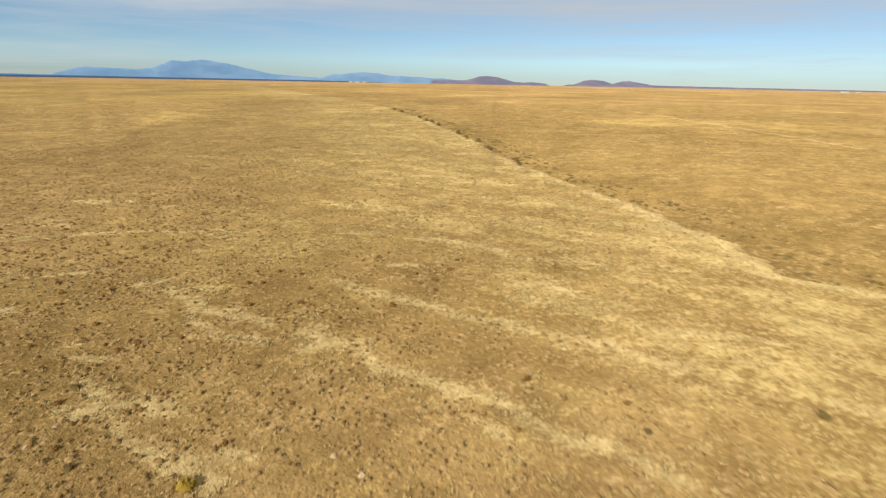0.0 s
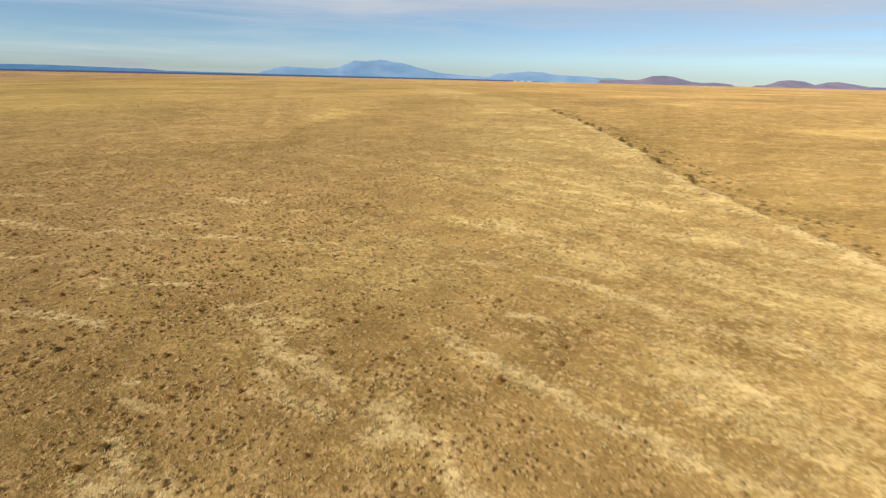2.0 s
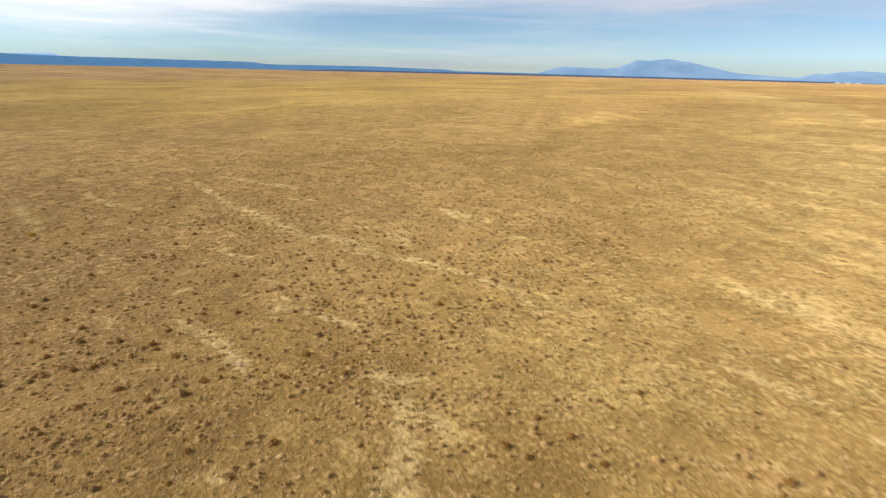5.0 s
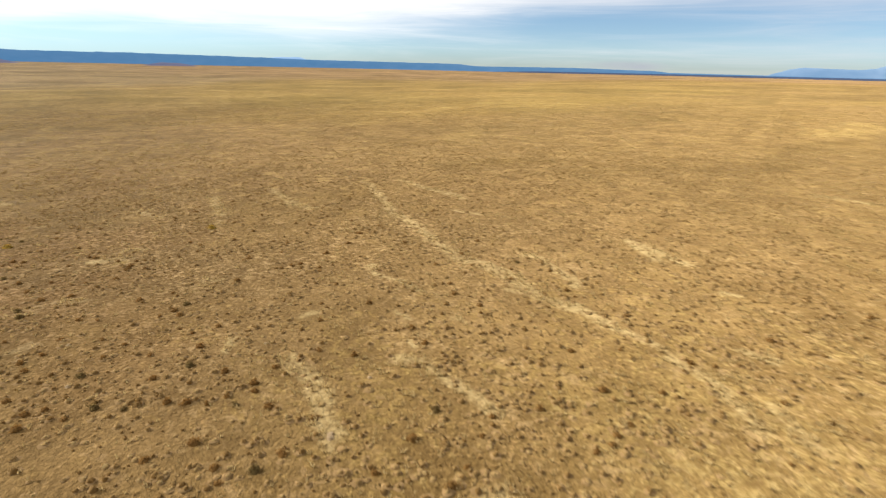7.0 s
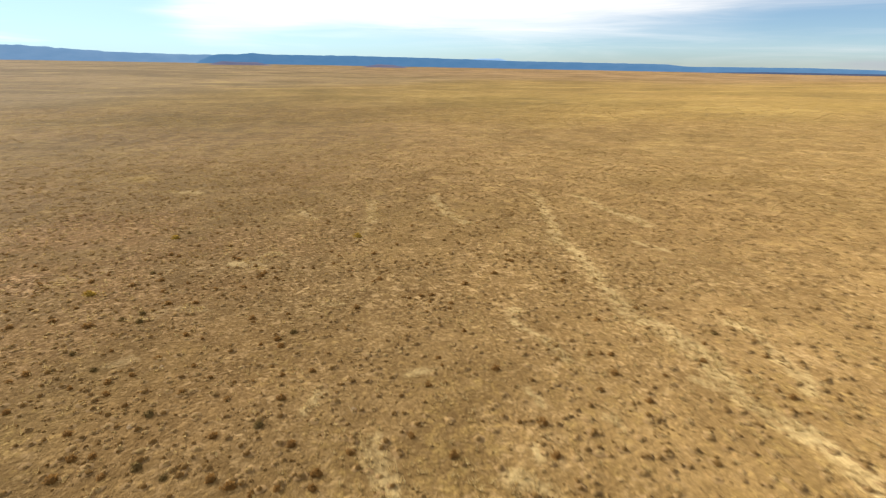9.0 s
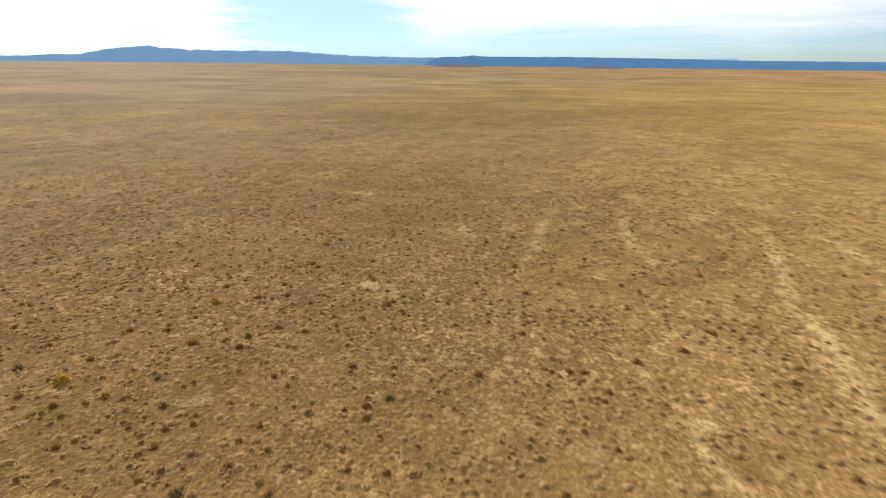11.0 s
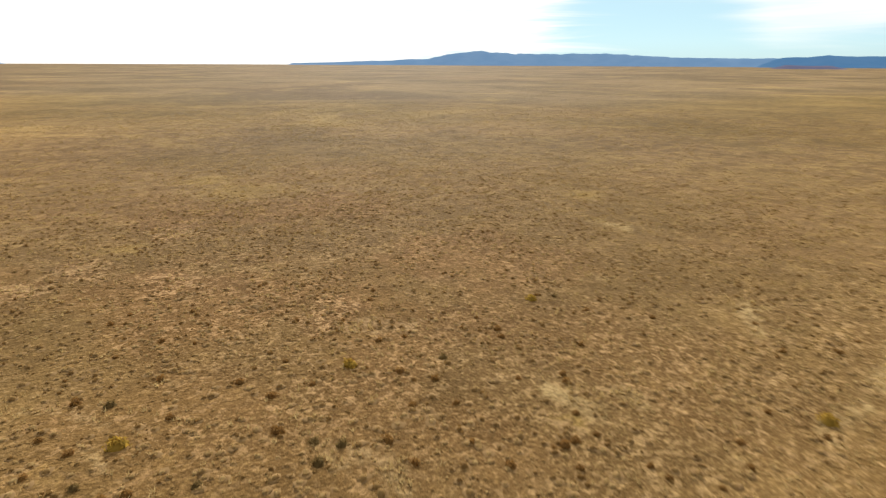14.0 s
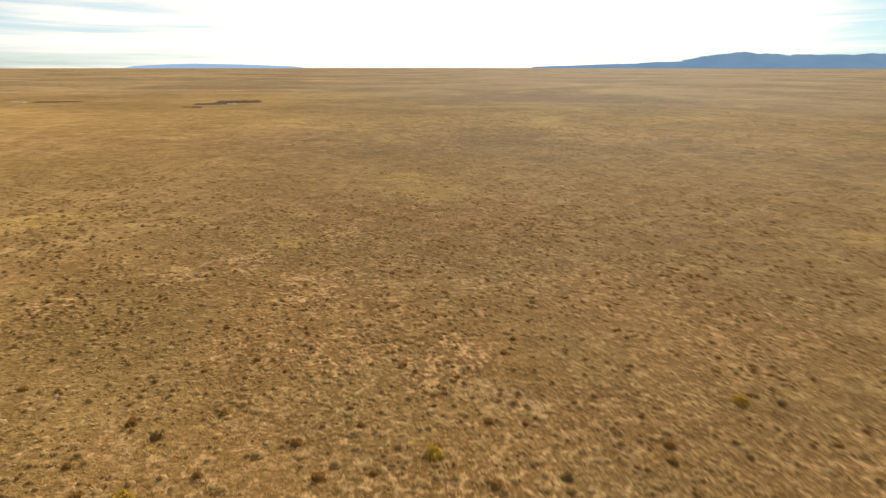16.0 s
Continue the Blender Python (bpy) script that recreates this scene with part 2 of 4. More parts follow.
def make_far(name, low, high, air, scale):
    """The backdrop of distance: far slopes, miles of blue haze painted on as emission."""
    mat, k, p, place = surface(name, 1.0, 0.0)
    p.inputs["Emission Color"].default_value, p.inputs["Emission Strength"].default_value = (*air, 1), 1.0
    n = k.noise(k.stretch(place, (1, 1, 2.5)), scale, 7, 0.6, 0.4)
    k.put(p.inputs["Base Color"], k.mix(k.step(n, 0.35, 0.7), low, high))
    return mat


GROUND = make_ground()
STRAW = make_plant("straw_blades", (0.33, 0.24, 0.10), (0.63, 0.50, 0.26))
DRY = make_plant("dry_brush", (0.195, 0.108, 0.032), (0.54, 0.405, 0.19))
MOUND = make_plant("mound_soil", (0.20, 0.128, 0.056), (0.28, 0.185, 0.086), through_light=0.0)
DARK = make_plant("dark_brush", (0.165, 0.085, 0.024), (0.33, 0.195, 0.068))
SAGE = make_plant("sage_leaf", (0.120, 0.080, 0.029), (0.26, 0.185, 0.075))
GOLD = make_plant("gold_brush", (0.26, 0.175, 0.035), (0.55, 0.37, 0.07))
TWIG = make_plant("grey_twig", (0.07, 0.05, 0.03), (0.14, 0.10, 0.06), through_light=0.0)
STONE = make_plant("pale_stone", (0.30, 0.22, 0.13), (0.5, 0.39, 0.25), through_light=0.0)
# bluish base colours and emission carry the haze of distance
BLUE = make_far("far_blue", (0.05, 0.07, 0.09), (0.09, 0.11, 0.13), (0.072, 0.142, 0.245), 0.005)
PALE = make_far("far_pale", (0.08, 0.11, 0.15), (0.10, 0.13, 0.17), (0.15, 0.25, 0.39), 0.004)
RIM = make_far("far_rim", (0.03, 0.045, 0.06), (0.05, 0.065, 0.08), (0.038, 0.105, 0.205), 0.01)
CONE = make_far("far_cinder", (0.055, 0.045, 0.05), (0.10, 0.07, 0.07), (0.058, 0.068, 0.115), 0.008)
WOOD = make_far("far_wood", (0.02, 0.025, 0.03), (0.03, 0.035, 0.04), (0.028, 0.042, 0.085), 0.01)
EARTH = make_plant("bank_earth", (0.09, 0.06, 0.035), (0.15, 0.10, 0.06), through_light=0.0)
LIME = make_plant("pale_earth", (0.32, 0.26, 0.18), (0.5, 0.42, 0.3), through_light=0.0)
WHITE = make_plant("white_paint", (0.42, 0.40, 0.36), (0.55, 0.53, 0.5), 0.6, through_light=0.0)
TIN = make_plant("grey_tin", (0.35, 0.36, 0.38), (0.5, 0.5, 0.52), 0.5, through_light=0.0)
CLEAN = make_plant("white_enamel", (0.75, 0.74, 0.7), (0.8, 0.8, 0.77), 0.5, through_light=0.0)
POST = make_plant("weathered_post", (0.06, 0.045, 0.03), (0.1, 0.075, 0.05), through_light=0.0)

# ---- the lie of the land ----
def lattice(ix, iy, seed):
    """A repeatable random number for each cell."""
    h = (ix.astype(np.int64) * 374761393 + iy.astype(np.int64) * 668265263 + seed * 974711) & 0x7FFFFFFF
    h = ((h ^ (h >> 13)) * 1274126177) & 0x7FFFFFFF
    return ((h ^ (h >> 16)) & 0xFFFF) / 65535.0


def rough(x, y, size, seed, octaves=4):
    """Smooth noise, 0 to 1, with lumps of that many metres."""
    total, weight, out = 0.0, 1.0, np.zeros_like(x, dtype=float)
    for o in range(octaves):
        u, v = x / size + 17.3 * o, y / size - 9.1 * o
        ix, iy = np.floor(u), np.floor(v)
        fx, fy = u - ix, v - iy
        fx, fy = fx * fx * (3 - 2 * fx), fy * fy * (3 - 2 * fy)
        a, b = lattice(ix, iy, seed + o), lattice(ix + 1, iy, seed + o)
        c, d = lattice(ix, iy + 1, seed + o), lattice(ix + 1, iy + 1, seed + o)
        out += weight * ((a * (1 - fx) + b * fx) * (1 - fy) + (c * (1 - fx) + d * fx) * fy)
        total, weight, size = total + weight, weight * 0.55, size * 0.5
    return out / total


def smooth(v, low, high):
    f = np.clip((v - low) / (high - low), 0, 1)
    return f * f * (3 - 2 * f)


BANK_Y = (-400, 0, 30, 46, 51, 62, 75, 102, 120, 155, 175, 230, 315, 420, 900)
BANK_X = (600, 110, 62, 43, 36.5, 35, 31.5, 23.5, 17.5, 10.5, 6, -6, -30, -66, -300)


def beyond_bank(x, y):
    """Metres past the lip of the dry wash, to the east of it."""
    lip = np.interp(y, BANK_Y, BANK_X) + (rough(y, y * 0 + 3.0, 9.0, 5, 3) - 0.5) * 4.5 + (rough(y, x * 0.3, 2.4, 6, 2) - 0.5) * 2.2
    return (x - lip) * 0.9


def height(x, y):
    u = 0.65 * x + 0.757 * y
    z = 0.0297 * 250 * np.tanh(u / 250)
    near = np.exp(-(np.hypot(x + 30, y - 40) / 700) ** 2)
    z = z + near * ((rough(x, y, 40, 11) - 0.5) * 0.9 + (rough(x, y, 5, 12) - 0.5) * 0.22)
    r = np.hypot(x + 30, y - 40)
    z = z + smooth(r, 900, 4700) * (2.5 - z)
    s = beyond_bank(x, y)
    wash = smooth(s, 0, 2.2) * (1 - smooth(s, 9, 45)) * smooth(y, -60, 20) * (1 - smooth(y, 240, 340))
    return z - 1.5 * wash


# winding bands of matted straw: width, then the places that each one runs through
BANDS_NORTH = [
    (1.0, -3.6, 65.0, 1.5, 63.1, 4.8, 61.5, 7.6, 58.5), (1.1, -10.1, 50.4, -7.5, 48.0, -4.0, 46.1, -0.3, 44.2, 1.6, 42.6, 4.9, 41.1),
    (1.3, 4.9, 41.1, 8.0, 39.7, 10.4, 38.2, 13.2, 37.1, 15.4, 35.4, 17.1, 34.0),
    (1.1, -12.0, 38.9, -9.6, 38.3, -7.5, 37.6, -5.2, 35.4, -3.4, 33.2, -1.8, 32.7, 1.0, 31.2, 3.9, 30.3, 5.2, 28.8),
    (1.2, 5.2, 28.8, 7.4, 26.0, 9.7, 25.1, 11.4, 23.7, 13.3, 22.5), (0.9, -24.5, 47.2, -19.6, 43.2, -14.2, 40.1), (0.9, -30.2, 49.9, -27.4, 49.9),
    (1.0, -22.8, 28.0, -21.4, 28.6, -19.8, 29.4, -18.7, 29.9, -16.7, 28.8), (1.2, -19.2, 28.0, -16.5, 25.8, -13.4, 23.9, -11.4, 22.7)]
BANDS_NORTH_B = [
    (0.9, -12.1, 24.8, -10.4, 24.5), (0.8, 2.6, 27.6, 4.2, 26.6),
    (0.8, -5.4, 55.1, -2.0, 54.4), (1.0, 7.4, 45.7, 10.2, 45.4), (1.0, 9.7, 49.9, 12.4, 46.9), (1.0, 15.7, 56.1, 17.8, 54.6),
    (1.2, 17.2, 38.5, 21.0, 38.9, 24.6, 38.0, 26.4, 37.3), (1.2, 24.8, 29.8, 27.8, 28.6), (1.3, -64.9, 131.3, -58.0, 132.9),
    (1.2, -17.1, 83.4, -13.0, 80.6), (1.1, -60.1, 86.1, -53.0, 83.5), (1.0, 6.5, 87.1, 9.3, 86.3)]
BANDS_SLOPE = [
    (0.8, 3.4, 62.2, 5.8, 59.7, 8.0, 57.9), (1.0, 9.6, 56.7, 12.4, 56.0, 16.2, 55.5), (0.8, -30.0, 49.3, -27.3, 49.8),
    (0.8, -26.4, 48.8, -22.6, 45.1, -20.2, 40.6, -17.7, 39.2), (0.8, -18.5, 43.5, -16.0, 41.8, -14.1, 40.2), (0.8, -17.3, 38.5, -13.7, 37.3),
    (1.0, -11.2, 39.1, -9.7, 39.7), (1.1, -10.4, 36.6, -7.6, 37.4, -5.9, 37.4), (0.9, -24.3, 32.1, -21.5, 30.6), (0.9, -23.4, 29.2, -21.3, 29.3),
    (0.7, -26.9, 35.2, -24.2, 35.6), (0.7, -40.0, 42.9, -37.1, 42.7), (0.9, -48.2, 42.7, -44.2, 44.2), (1.0, 7.6, 49.3, 10.8, 49.5),
    (0.8, 8.8, 45.7, 10.1, 45.5), (0.9, -13.9, 84.4, -8.5, 80.3), (0.9, -12.8, 67.4, -7.5, 66.1)]
BANDS_RISE = [
    (0.7, -47.0, 42.5, -44.7, 43.4, -40.4, 43.4, -38.0, 43.3), (0.9, -29.5, 49.0, -27.8, 50.5), (0.7, -27.8, 47.6, -24.9, 48.6, -21.5, 48.2),
    (0.6, -20.8, 40.7, -18.9, 40.3), (0.9, -3.6, 64.9, -1.8, 64.3, 0.3, 63.9, 1.9, 63.3), (0.9, 2.8, 62.1, 5.2, 60.7),
    (0.9, -9.8, 48.8, -7.6, 48.1, -6.2, 47.5, -5.3, 47.2), (0.8, -5.2, 55.3, -3.5, 54.8, -1.9, 54.0), (1.2, -58.4, 86.4, -50.8, 84.9),
    (1.2, -16.0, 82.1, -12.3, 81.4, -8.5, 79.1), (1.0, -62.0, 65.0, -57.1, 66.6, -49.9, 65.8, -44.5, 68.0), (0.5, -28.9, 36.8, -27.8, 37.2),
    (0.6, -25.4, 35.1, -24.5, 35.7)]
BANDS_WEST = [
    (0.7, -47.8, 42.4, -44.7, 43.5, -41.7, 43.8, -38.2, 43.2), (0.8, -44.4, 49.5, -43.3, 51.7, -40.0, 51.9, -37.6, 52.4, -36.0, 53.0),
    (1.0, -62.3, 64.2, -56.7, 65.3, -49.8, 66.1, -46.4, 67.3), (0.9, -46.4, 67.3, -42.6, 67.2, -39.3, 68.2, -35.7, 67.9, -33.1, 68.2, -28.0, 66.1),
    (1.3, -111.3, 67.9, -91.4, 65.5, -86.1, 64.0, -77.2, 64.9, -70.5, 64.1, -62.3, 64.2), (1.4, -110.8, 50.4, -98.4, 52.1, -93.4, 53.8),
    (1.3, -107.1, 40.8, -95.8, 40.8), (1.0, -80.4, 26.1, -79.5, 30.0)]
BANDS_WEST_B = [
    (1.0, -101.4, 30.3, -98.0, 32.8), (0.9, -61.1, 70.9, -58.6, 72.2, -53.0, 71.1, -50.7, 70.7), (1.0, -59.0, 85.8, -55.0, 86.0),
    (0.7, -43.2, 82.0, -42.1, 82.9), (0.8, -35.1, 73.1, -32.5, 73.7), (0.8, -29.2, 68.9, -26.3, 67.6), (1.2, -101.0, 74.8, -88.4, 78.1)]
BANDS_FLAT = [
    (0.7, -47.7, 42.2, -47.1, 43.4, -44.9, 44.0, -43.8, 43.7), (0.6, -46.9, 51.4, -45.0, 51.6),
    (0.7, -64.5, 54.3, -62.3, 54.3, -59.3, 55.4, -55.5, 56.0), (0.9, -60.9, 71.0, -58.5, 71.9, -54.2, 71.5, -51.3, 71.4),
    (0.9, -52.8, 64.0, -50.6, 65.8, -47.0, 66.6, -45.0, 67.7, -42.8, 67.9), (1.1, -108.9, 74.6, -96.4, 76.3, -90.2, 78.5),
    (0.8, -103.1, 30.3, -98.8, 32.1), (0.8, -76.6, 10.1, -78.5, 14.0)]
BANDS_FLAT_B = [
    (0.6, -58.4, 23.7, -59.1, 25.2), (0.6, -66.5, 22.6, -67.9, 26.3), (0.7, -54.8, 44.8, -55.3, 46.8), (0.6, -51.2, 38.6, -53.6, 38.9),
    (0.5, -52.3, 52.4, -50.9, 52.9), (0.6, -49.0, 56.7, -48.2, 57.4), (0.9, -81.9, 73.2, -78.4, 74.9), (1.2, -119.7, 4.6, -117.9, 11.0)]
BANDS_HOLLOW = [
    (0.9, -79.3, 26.5, -80.7, 29.1), (0.7, -82.8, 28.9, -82.4, 32.0), (0.9, -87.7, 39.5, -92.9, 40.0), (0.7, -74.7, 10.3, -78.1, 12.6),
    (0.8, -67.7, 24.6, -67.6, 27.6), (0.5, -61.0, 9.3, -62.3, 9.8), (0.6, -56.9, 9.5, -57.5, 12.0), (0.6, -58.3, 24.2, -58.9, 25.6),
    (0.6, -68.1, 38.1, -67.5, 39.3), (1.0, -118.2, 4.4, -120.5, 9.1), (0.7, -99.2, 16.7, -100.1, 18.7), (0.7, -100.8, 30.2, -100.4, 31.7),
    (1.0, -117.5, -28.0, -118.3, -23.8)]
BANDS_PALE = [
    (0.7, -74.4, 10.1, -76.6, 13.2, -79.7, 13.5), (0.8, -73.5, -30.1, -75.5, -25.7), (0.8, -60.7, -20.6, -64.0, -18.4),
    (0.7, -67.8, -11.6, -69.8, -9.5), (0.7, -55.5, -18.5, -58.4, -15.8), (0.9, -118.7, 8.3, -119.3, 9.6), (0.7, -100.4, 30.9, -103.6, 31.6),
    (0.7, -88.0, 39.3, -87.1, 40.5), (0.6, -65.8, 21.7, -65.8, 24.0), (0.6, -83.8, 29.2, -83.4, 30.8), (0.5, -56.2, 13.6, -57.2, 16.3)]
BANDS_SOUTH = [
    (0.8, -60.5, -19.0, -64.0, -19.5), (0.8, -71.3, -30.5, -73.9, -24.2), (0.9, -79.3, -37.6, -82.2, -36.0), (1.0, -116.7, -27.0, -118.9, -24.8),
    (0.7, -55.5, -17.5, -58.0, -14.3), (0.7, -75.0, 11.2, -78.4, 11.9), (0.6, -73.5, 7.0, -74.0, 7.7), (0.7, -97.5, 17.3, -99.4, 18.3),
    (0.4, -51.9, 4.2, -52.5, 4.0), (0.5, -54.6, 7.1, -58.0, 9.3), (0.5, -61.7, 10.5, -63.4, 10.5), (0.6, -119.5, -41.3, -123.6, -41.5),
    (0.8, -64.7, -45.4, -68.6, -43.9)]
BANDS = [(0.86, BANDS_NORTH + BANDS_NORTH_B + BANDS_SLOPE + BANDS_RISE), (0.82, BANDS_WEST + BANDS_WEST_B + BANDS_FLAT + BANDS_FLAT_B),
         (0.66, BANDS_HOLLOW + BANDS_PALE + BANDS_SOUTH)]

TRACK_Y = (-200, 60, 143, 212, 265, 320, 420, 700)
TRACK_X = (150, 126, 118, 111, 108, 104, 92, 40)


def strips(x, y):
    out = np.zeros_like(x, dtype=float)
    wx = x + (rough(x, y, 2.5, 31, 4) - 0.5) * 1.7
    wy = y + (rough(x, y, 2.5, 32, 4) - 0.5) * 1.7
    for strength, wide, *line in [(thick, *band) for thick, bands in BANDS for band in bands]:
        for x0, y0, x1, y1 in zip(line[0::2], line[1::2], line[2::2], line[3::2]):
            near = np.flatnonzero((np.abs(x - (x0 + x1) / 2) < abs(x1 - x0) / 2 + 4.5) & (np.abs(y - (y0 + y1) / 2) < abs(y1 - y0) / 2 + 4.5))
            px, py, dx, dy = wx[near], wy[near], x1 - x0, y1 - y0
            f = np.clip(((px - x0) * dx + (py - y0) * dy) / (dx * dx + dy * dy + 1e-6), 0, 1)
            out[near] = np.maximum(out[near], strength * np.exp(-((px - x0 - f * dx) ** 2 + (py - y0 - f * dy) ** 2) / (0.72 * wide * wide)))
    return out


# bare taupe soil between the bands: middle, half length, half width, turn
BARE = [(-5, 55, 8, 5, 0), (-2, 40, 6, 3, -20), (7, 34, 6, 2.5, -20), (16, 26, 5, 3, 0), (-7, 28, 5, 4, 0), (-15, 38, 4, 2.5, 1), (-15, 47, 5, 5, 17),
    (-1, 50, 4, 3, 17), (-36, 37, 4, 5, 17), (-39, 92, 14, 6, 16), (-111, 17, 7, 12, 62), (-73, 33, 6, 4, 62), (-51, 35, 5, 3, 63), (-71, 28, 5, 5, 86)]
DUSTY = [(-53, 31, 5, 3, 84), (-117, 38, 11, 9, 83), (-158, 70, 12, 12, 81), (-65, 30, 3, 2, 118), (-112, 27, 6, 8, 116), (-76, 22, 4, 4, 120),
    (-76, 6, 3, 3, 163), (-109, 7, 4, 5, 162), (-59, -24, 5, 5, 165)]


def bare_soil(x, y):
    """Where the soil lies bare, 0 to 1."""
    out = np.zeros_like(x, dtype=float)
    wx, wy = x + (rough(x, y, 6, 71, 3) - 0.5) * 7, y + (rough(x, y, 6, 72, 3) - 0.5) * 7
    for cx, cy, a, b, turn in BARE + DUSTY:
        c, n = math.cos(math.radians(turn)), math.sin(math.radians(turn))
        u, v = ((wx - cx) * c + (wy - cy) * n) / a, ((wy - cy) * c - (wx - cx) * n) / b
        out = np.maximum(out, np.exp(-(u * u + v * v) ** 1.5 * 0.7))
    return out


# patches of yellow grass and of pink, stony soil: middle and reach
YELLOW = [(-67, -23, 2.7), (-133, -6, 4.4), (-78, 29, 1.3), (-72, 15, 0.7), (-90, -62, 6.0), (-72, 14, 1.2), (-39, -41, 8.3), (-91, -48, 8.5)]
RUSTY = [(-62, -20, 3.4), (-74, -29, 3.7), (-57, -17, 3.2), (-68, -11, 2.8), (-48, -11, 2.7), (-62, -18, 3.4), (-73, -27, 3.5), (-57, -15, 2.6), (-68, -8, 3.4), (-77, 6, 2.7), (-74, 8, 3.2)]


def patches(x, y, spots, seed):
    out = np.zeros_like(x, dtype=float)
    wx, wy = x + (rough(x, y, 2.5, seed, 3) - 0.5) * 4, y + (rough(x, y, 2.5, seed + 1, 3) - 0.5) * 4
    for cx, cy, reach in spots:
        out = np.maximum(out, np.exp(-(((wx - cx) ** 2 + (wy - cy) ** 2) / reach ** 2) ** 1.5))
    return out


DRIFT_X = (-160, -110, -80, -55, -35, -20, 60)
DRIFT_TURN = (-5, -3, 5, 12, -5, -28, -34)
DRIFT_AT = np.arange(-400.0, 401.0, 2.0)
DRIFT_SUM = np.cumsum(np.tan(np.radians(np.interp(DRIFT_AT, DRIFT_X, DRIFT_TURN)))) * 2.0


def drift(x, y):
    """Metres across the grain in which runoff has laid the straw."""
    return y - np.interp(x, DRIFT_AT, DRIFT_SUM)


def covering(x, y):
    """Straw, green, rust and bright matted straw at a place."""
    s = beyond_bank(x, y)
    r = np.hypot(x + 30, y - 40)
    near = 1 - smooth(r, 150, 500)
    lumps = rough(x, y, 14, 21, 4)
    across = drift(x, y) + 6 * rough(x, y, 30, 22, 3)
    swirl = rough(x * 0.3, across, 3.2, 24, 4)
    bare = bare_soil(x, y) * near
    straw = 0.16 + 0.28 * smooth(lumps * 0.35 + swirl * 0.65, 0.40, 0.66)
    straw += 0.42 * smooth(s, -80, -8) * (s < 0.5) * (0.55 + 0.45 * smooth(swirl, 0.35, 0.6))
    straw *= (1 - 0.75 * bare) * (1 - 0.4 * smooth(-x, 45, 75))
    far = rough(x * 0.9, y, 120, 25, 5)
    straw = straw * near + (1 - near) * (0.28 + 0.45 * smooth(far, 0.36, 0.66)) + 0.62 * smooth(r, 170, 260) * (1 - smooth(r, 600, 1500)) * smooth(-0.9 * x - 0.6 * y, 30, 190)
    straw *= 1 - 0.4 * np.exp(-(((x + 130) / 80) ** 2 + ((y - 110) / 70) ** 2))
    straw = np.where(s > 0.5, smooth(s, 8, 26) * 0.14 + 0.22 * smooth(far, 0.45, 0.72) + 0.2 * smooth(lumps, 0.48, 0.75), straw)
    straw *= 1 - 0.45 * smooth(-0.3 * x - 0.95 * y, -5, 60) * near
    straw += 0.32 * smooth(-y, 30, 90) * smooth(x, -95, -40) * (s < 0) * (1 - smooth(r, 400, 800))
    yellow, stony = patches(x, y, YELLOW, 81), patches(x, y, RUSTY, 84)
    straw *= 1 - 0.8 * stony
    straw = np.maximum(straw, 0.85 * yellow)
    green = smooth(s, 0.3, 1.5) * (1 - smooth(s, 17 + 5 * (y < 100), 38)) * (1 - smooth(y, 200, 320)) * (0.75 + 0.35 * rough(x, y, 12, 37, 3))
    straw = straw * (1 - 0.65 * green)
    green = np.maximum(green, 0.75 * smooth(x, -75, -20) * smooth(y, 8, 45) * (s < 0))
    green = np.maximum(green, 0.8 * smooth(s, 2, 20) * (1 - smooth(r, 220, 500)))
    green = np.maximum(green, 0.5 * smooth(y, 40, 120) * (1 - smooth(x, -20, 60)))
    green = np.maximum(green, 0.8 * smooth(-s, 45, 80) * smooth(y, 5, 35) * (1 - smooth(-x, 26, 55)))
    green = np.maximum(green, 0.75 * smooth(rough(x, y, 45, 26, 3), 0.42, 0.7))
    rust = smooth(s, 22, 48) * (0.16 + 0.34 * rough(x, y, 60, 27, 3))
    rust = np.maximum(rust, np.exp(-(((x + 80) / 60) ** 2 + ((y + 14) / 48) ** 2)) * (0.28 + 0.9 * smooth(rough(x, y, 11, 28, 4), 0.40, 0.64)))
    rust = np.maximum(rust, 0.6 * smooth(-y, 20, 120) * smooth(x, -130, -40) * (0.5 + rough(x, y, 40, 30, 3)) * (1 - smooth(r, 500, 900)))
    rust = np.maximum(rust, 0.22 * smooth(rough(x, y, 150, 29, 4), 0.5, 0.7))
    rust = np.maximum(rust, 0.5 * smooth(r, 900, 1500) * smooth(y - 0.3 * x, 0, 900))
    rust = np.maximum(rust, 0.9 * stony)
    green, rust = green * (1 - 0.9 * yellow), rust * (1 - 0.8 * yellow)
    sand = strips(x, y) * (0.65 + 0.6 * rough(x, y, 3.0, 39, 3))
    sand = np.maximum(sand, 1.0 * np.exp(-((s + 1.2) / 1.8) ** 2) * smooth(rough(x, y, 12, 33, 3), 0.22, 0.5) * (y < 260))
    sand = np.maximum(sand, 0.16 * smooth(swirl, 0.52, 0.72) * near * (1 - bare))
    sand = np.maximum(sand, 0.55 * smooth(s, -100, -8) * (s < 0.3) * (0.6 + 0.45 * smooth(swirl, 0.36, 0.68)) * (1 - 0.7 * bare))
    track = np.abs(x - np.interp(y, TRACK_Y, TRACK_X) - 3 * (rough(y, y * 0, 30, 34, 2) - 0.5))
    wheel = np.exp(-(track / 1.6) ** 4) * (1 - smooth(y, 300, 380))
    return np.stack([np.clip(straw, 0, 0.9), np.clip(green, 0, 1), np.clip(np.maximum(rust, wheel), 0, 1), np.clip(np.maximum(sand, 0.85 * wheel), 0, 1)], axis=-1)


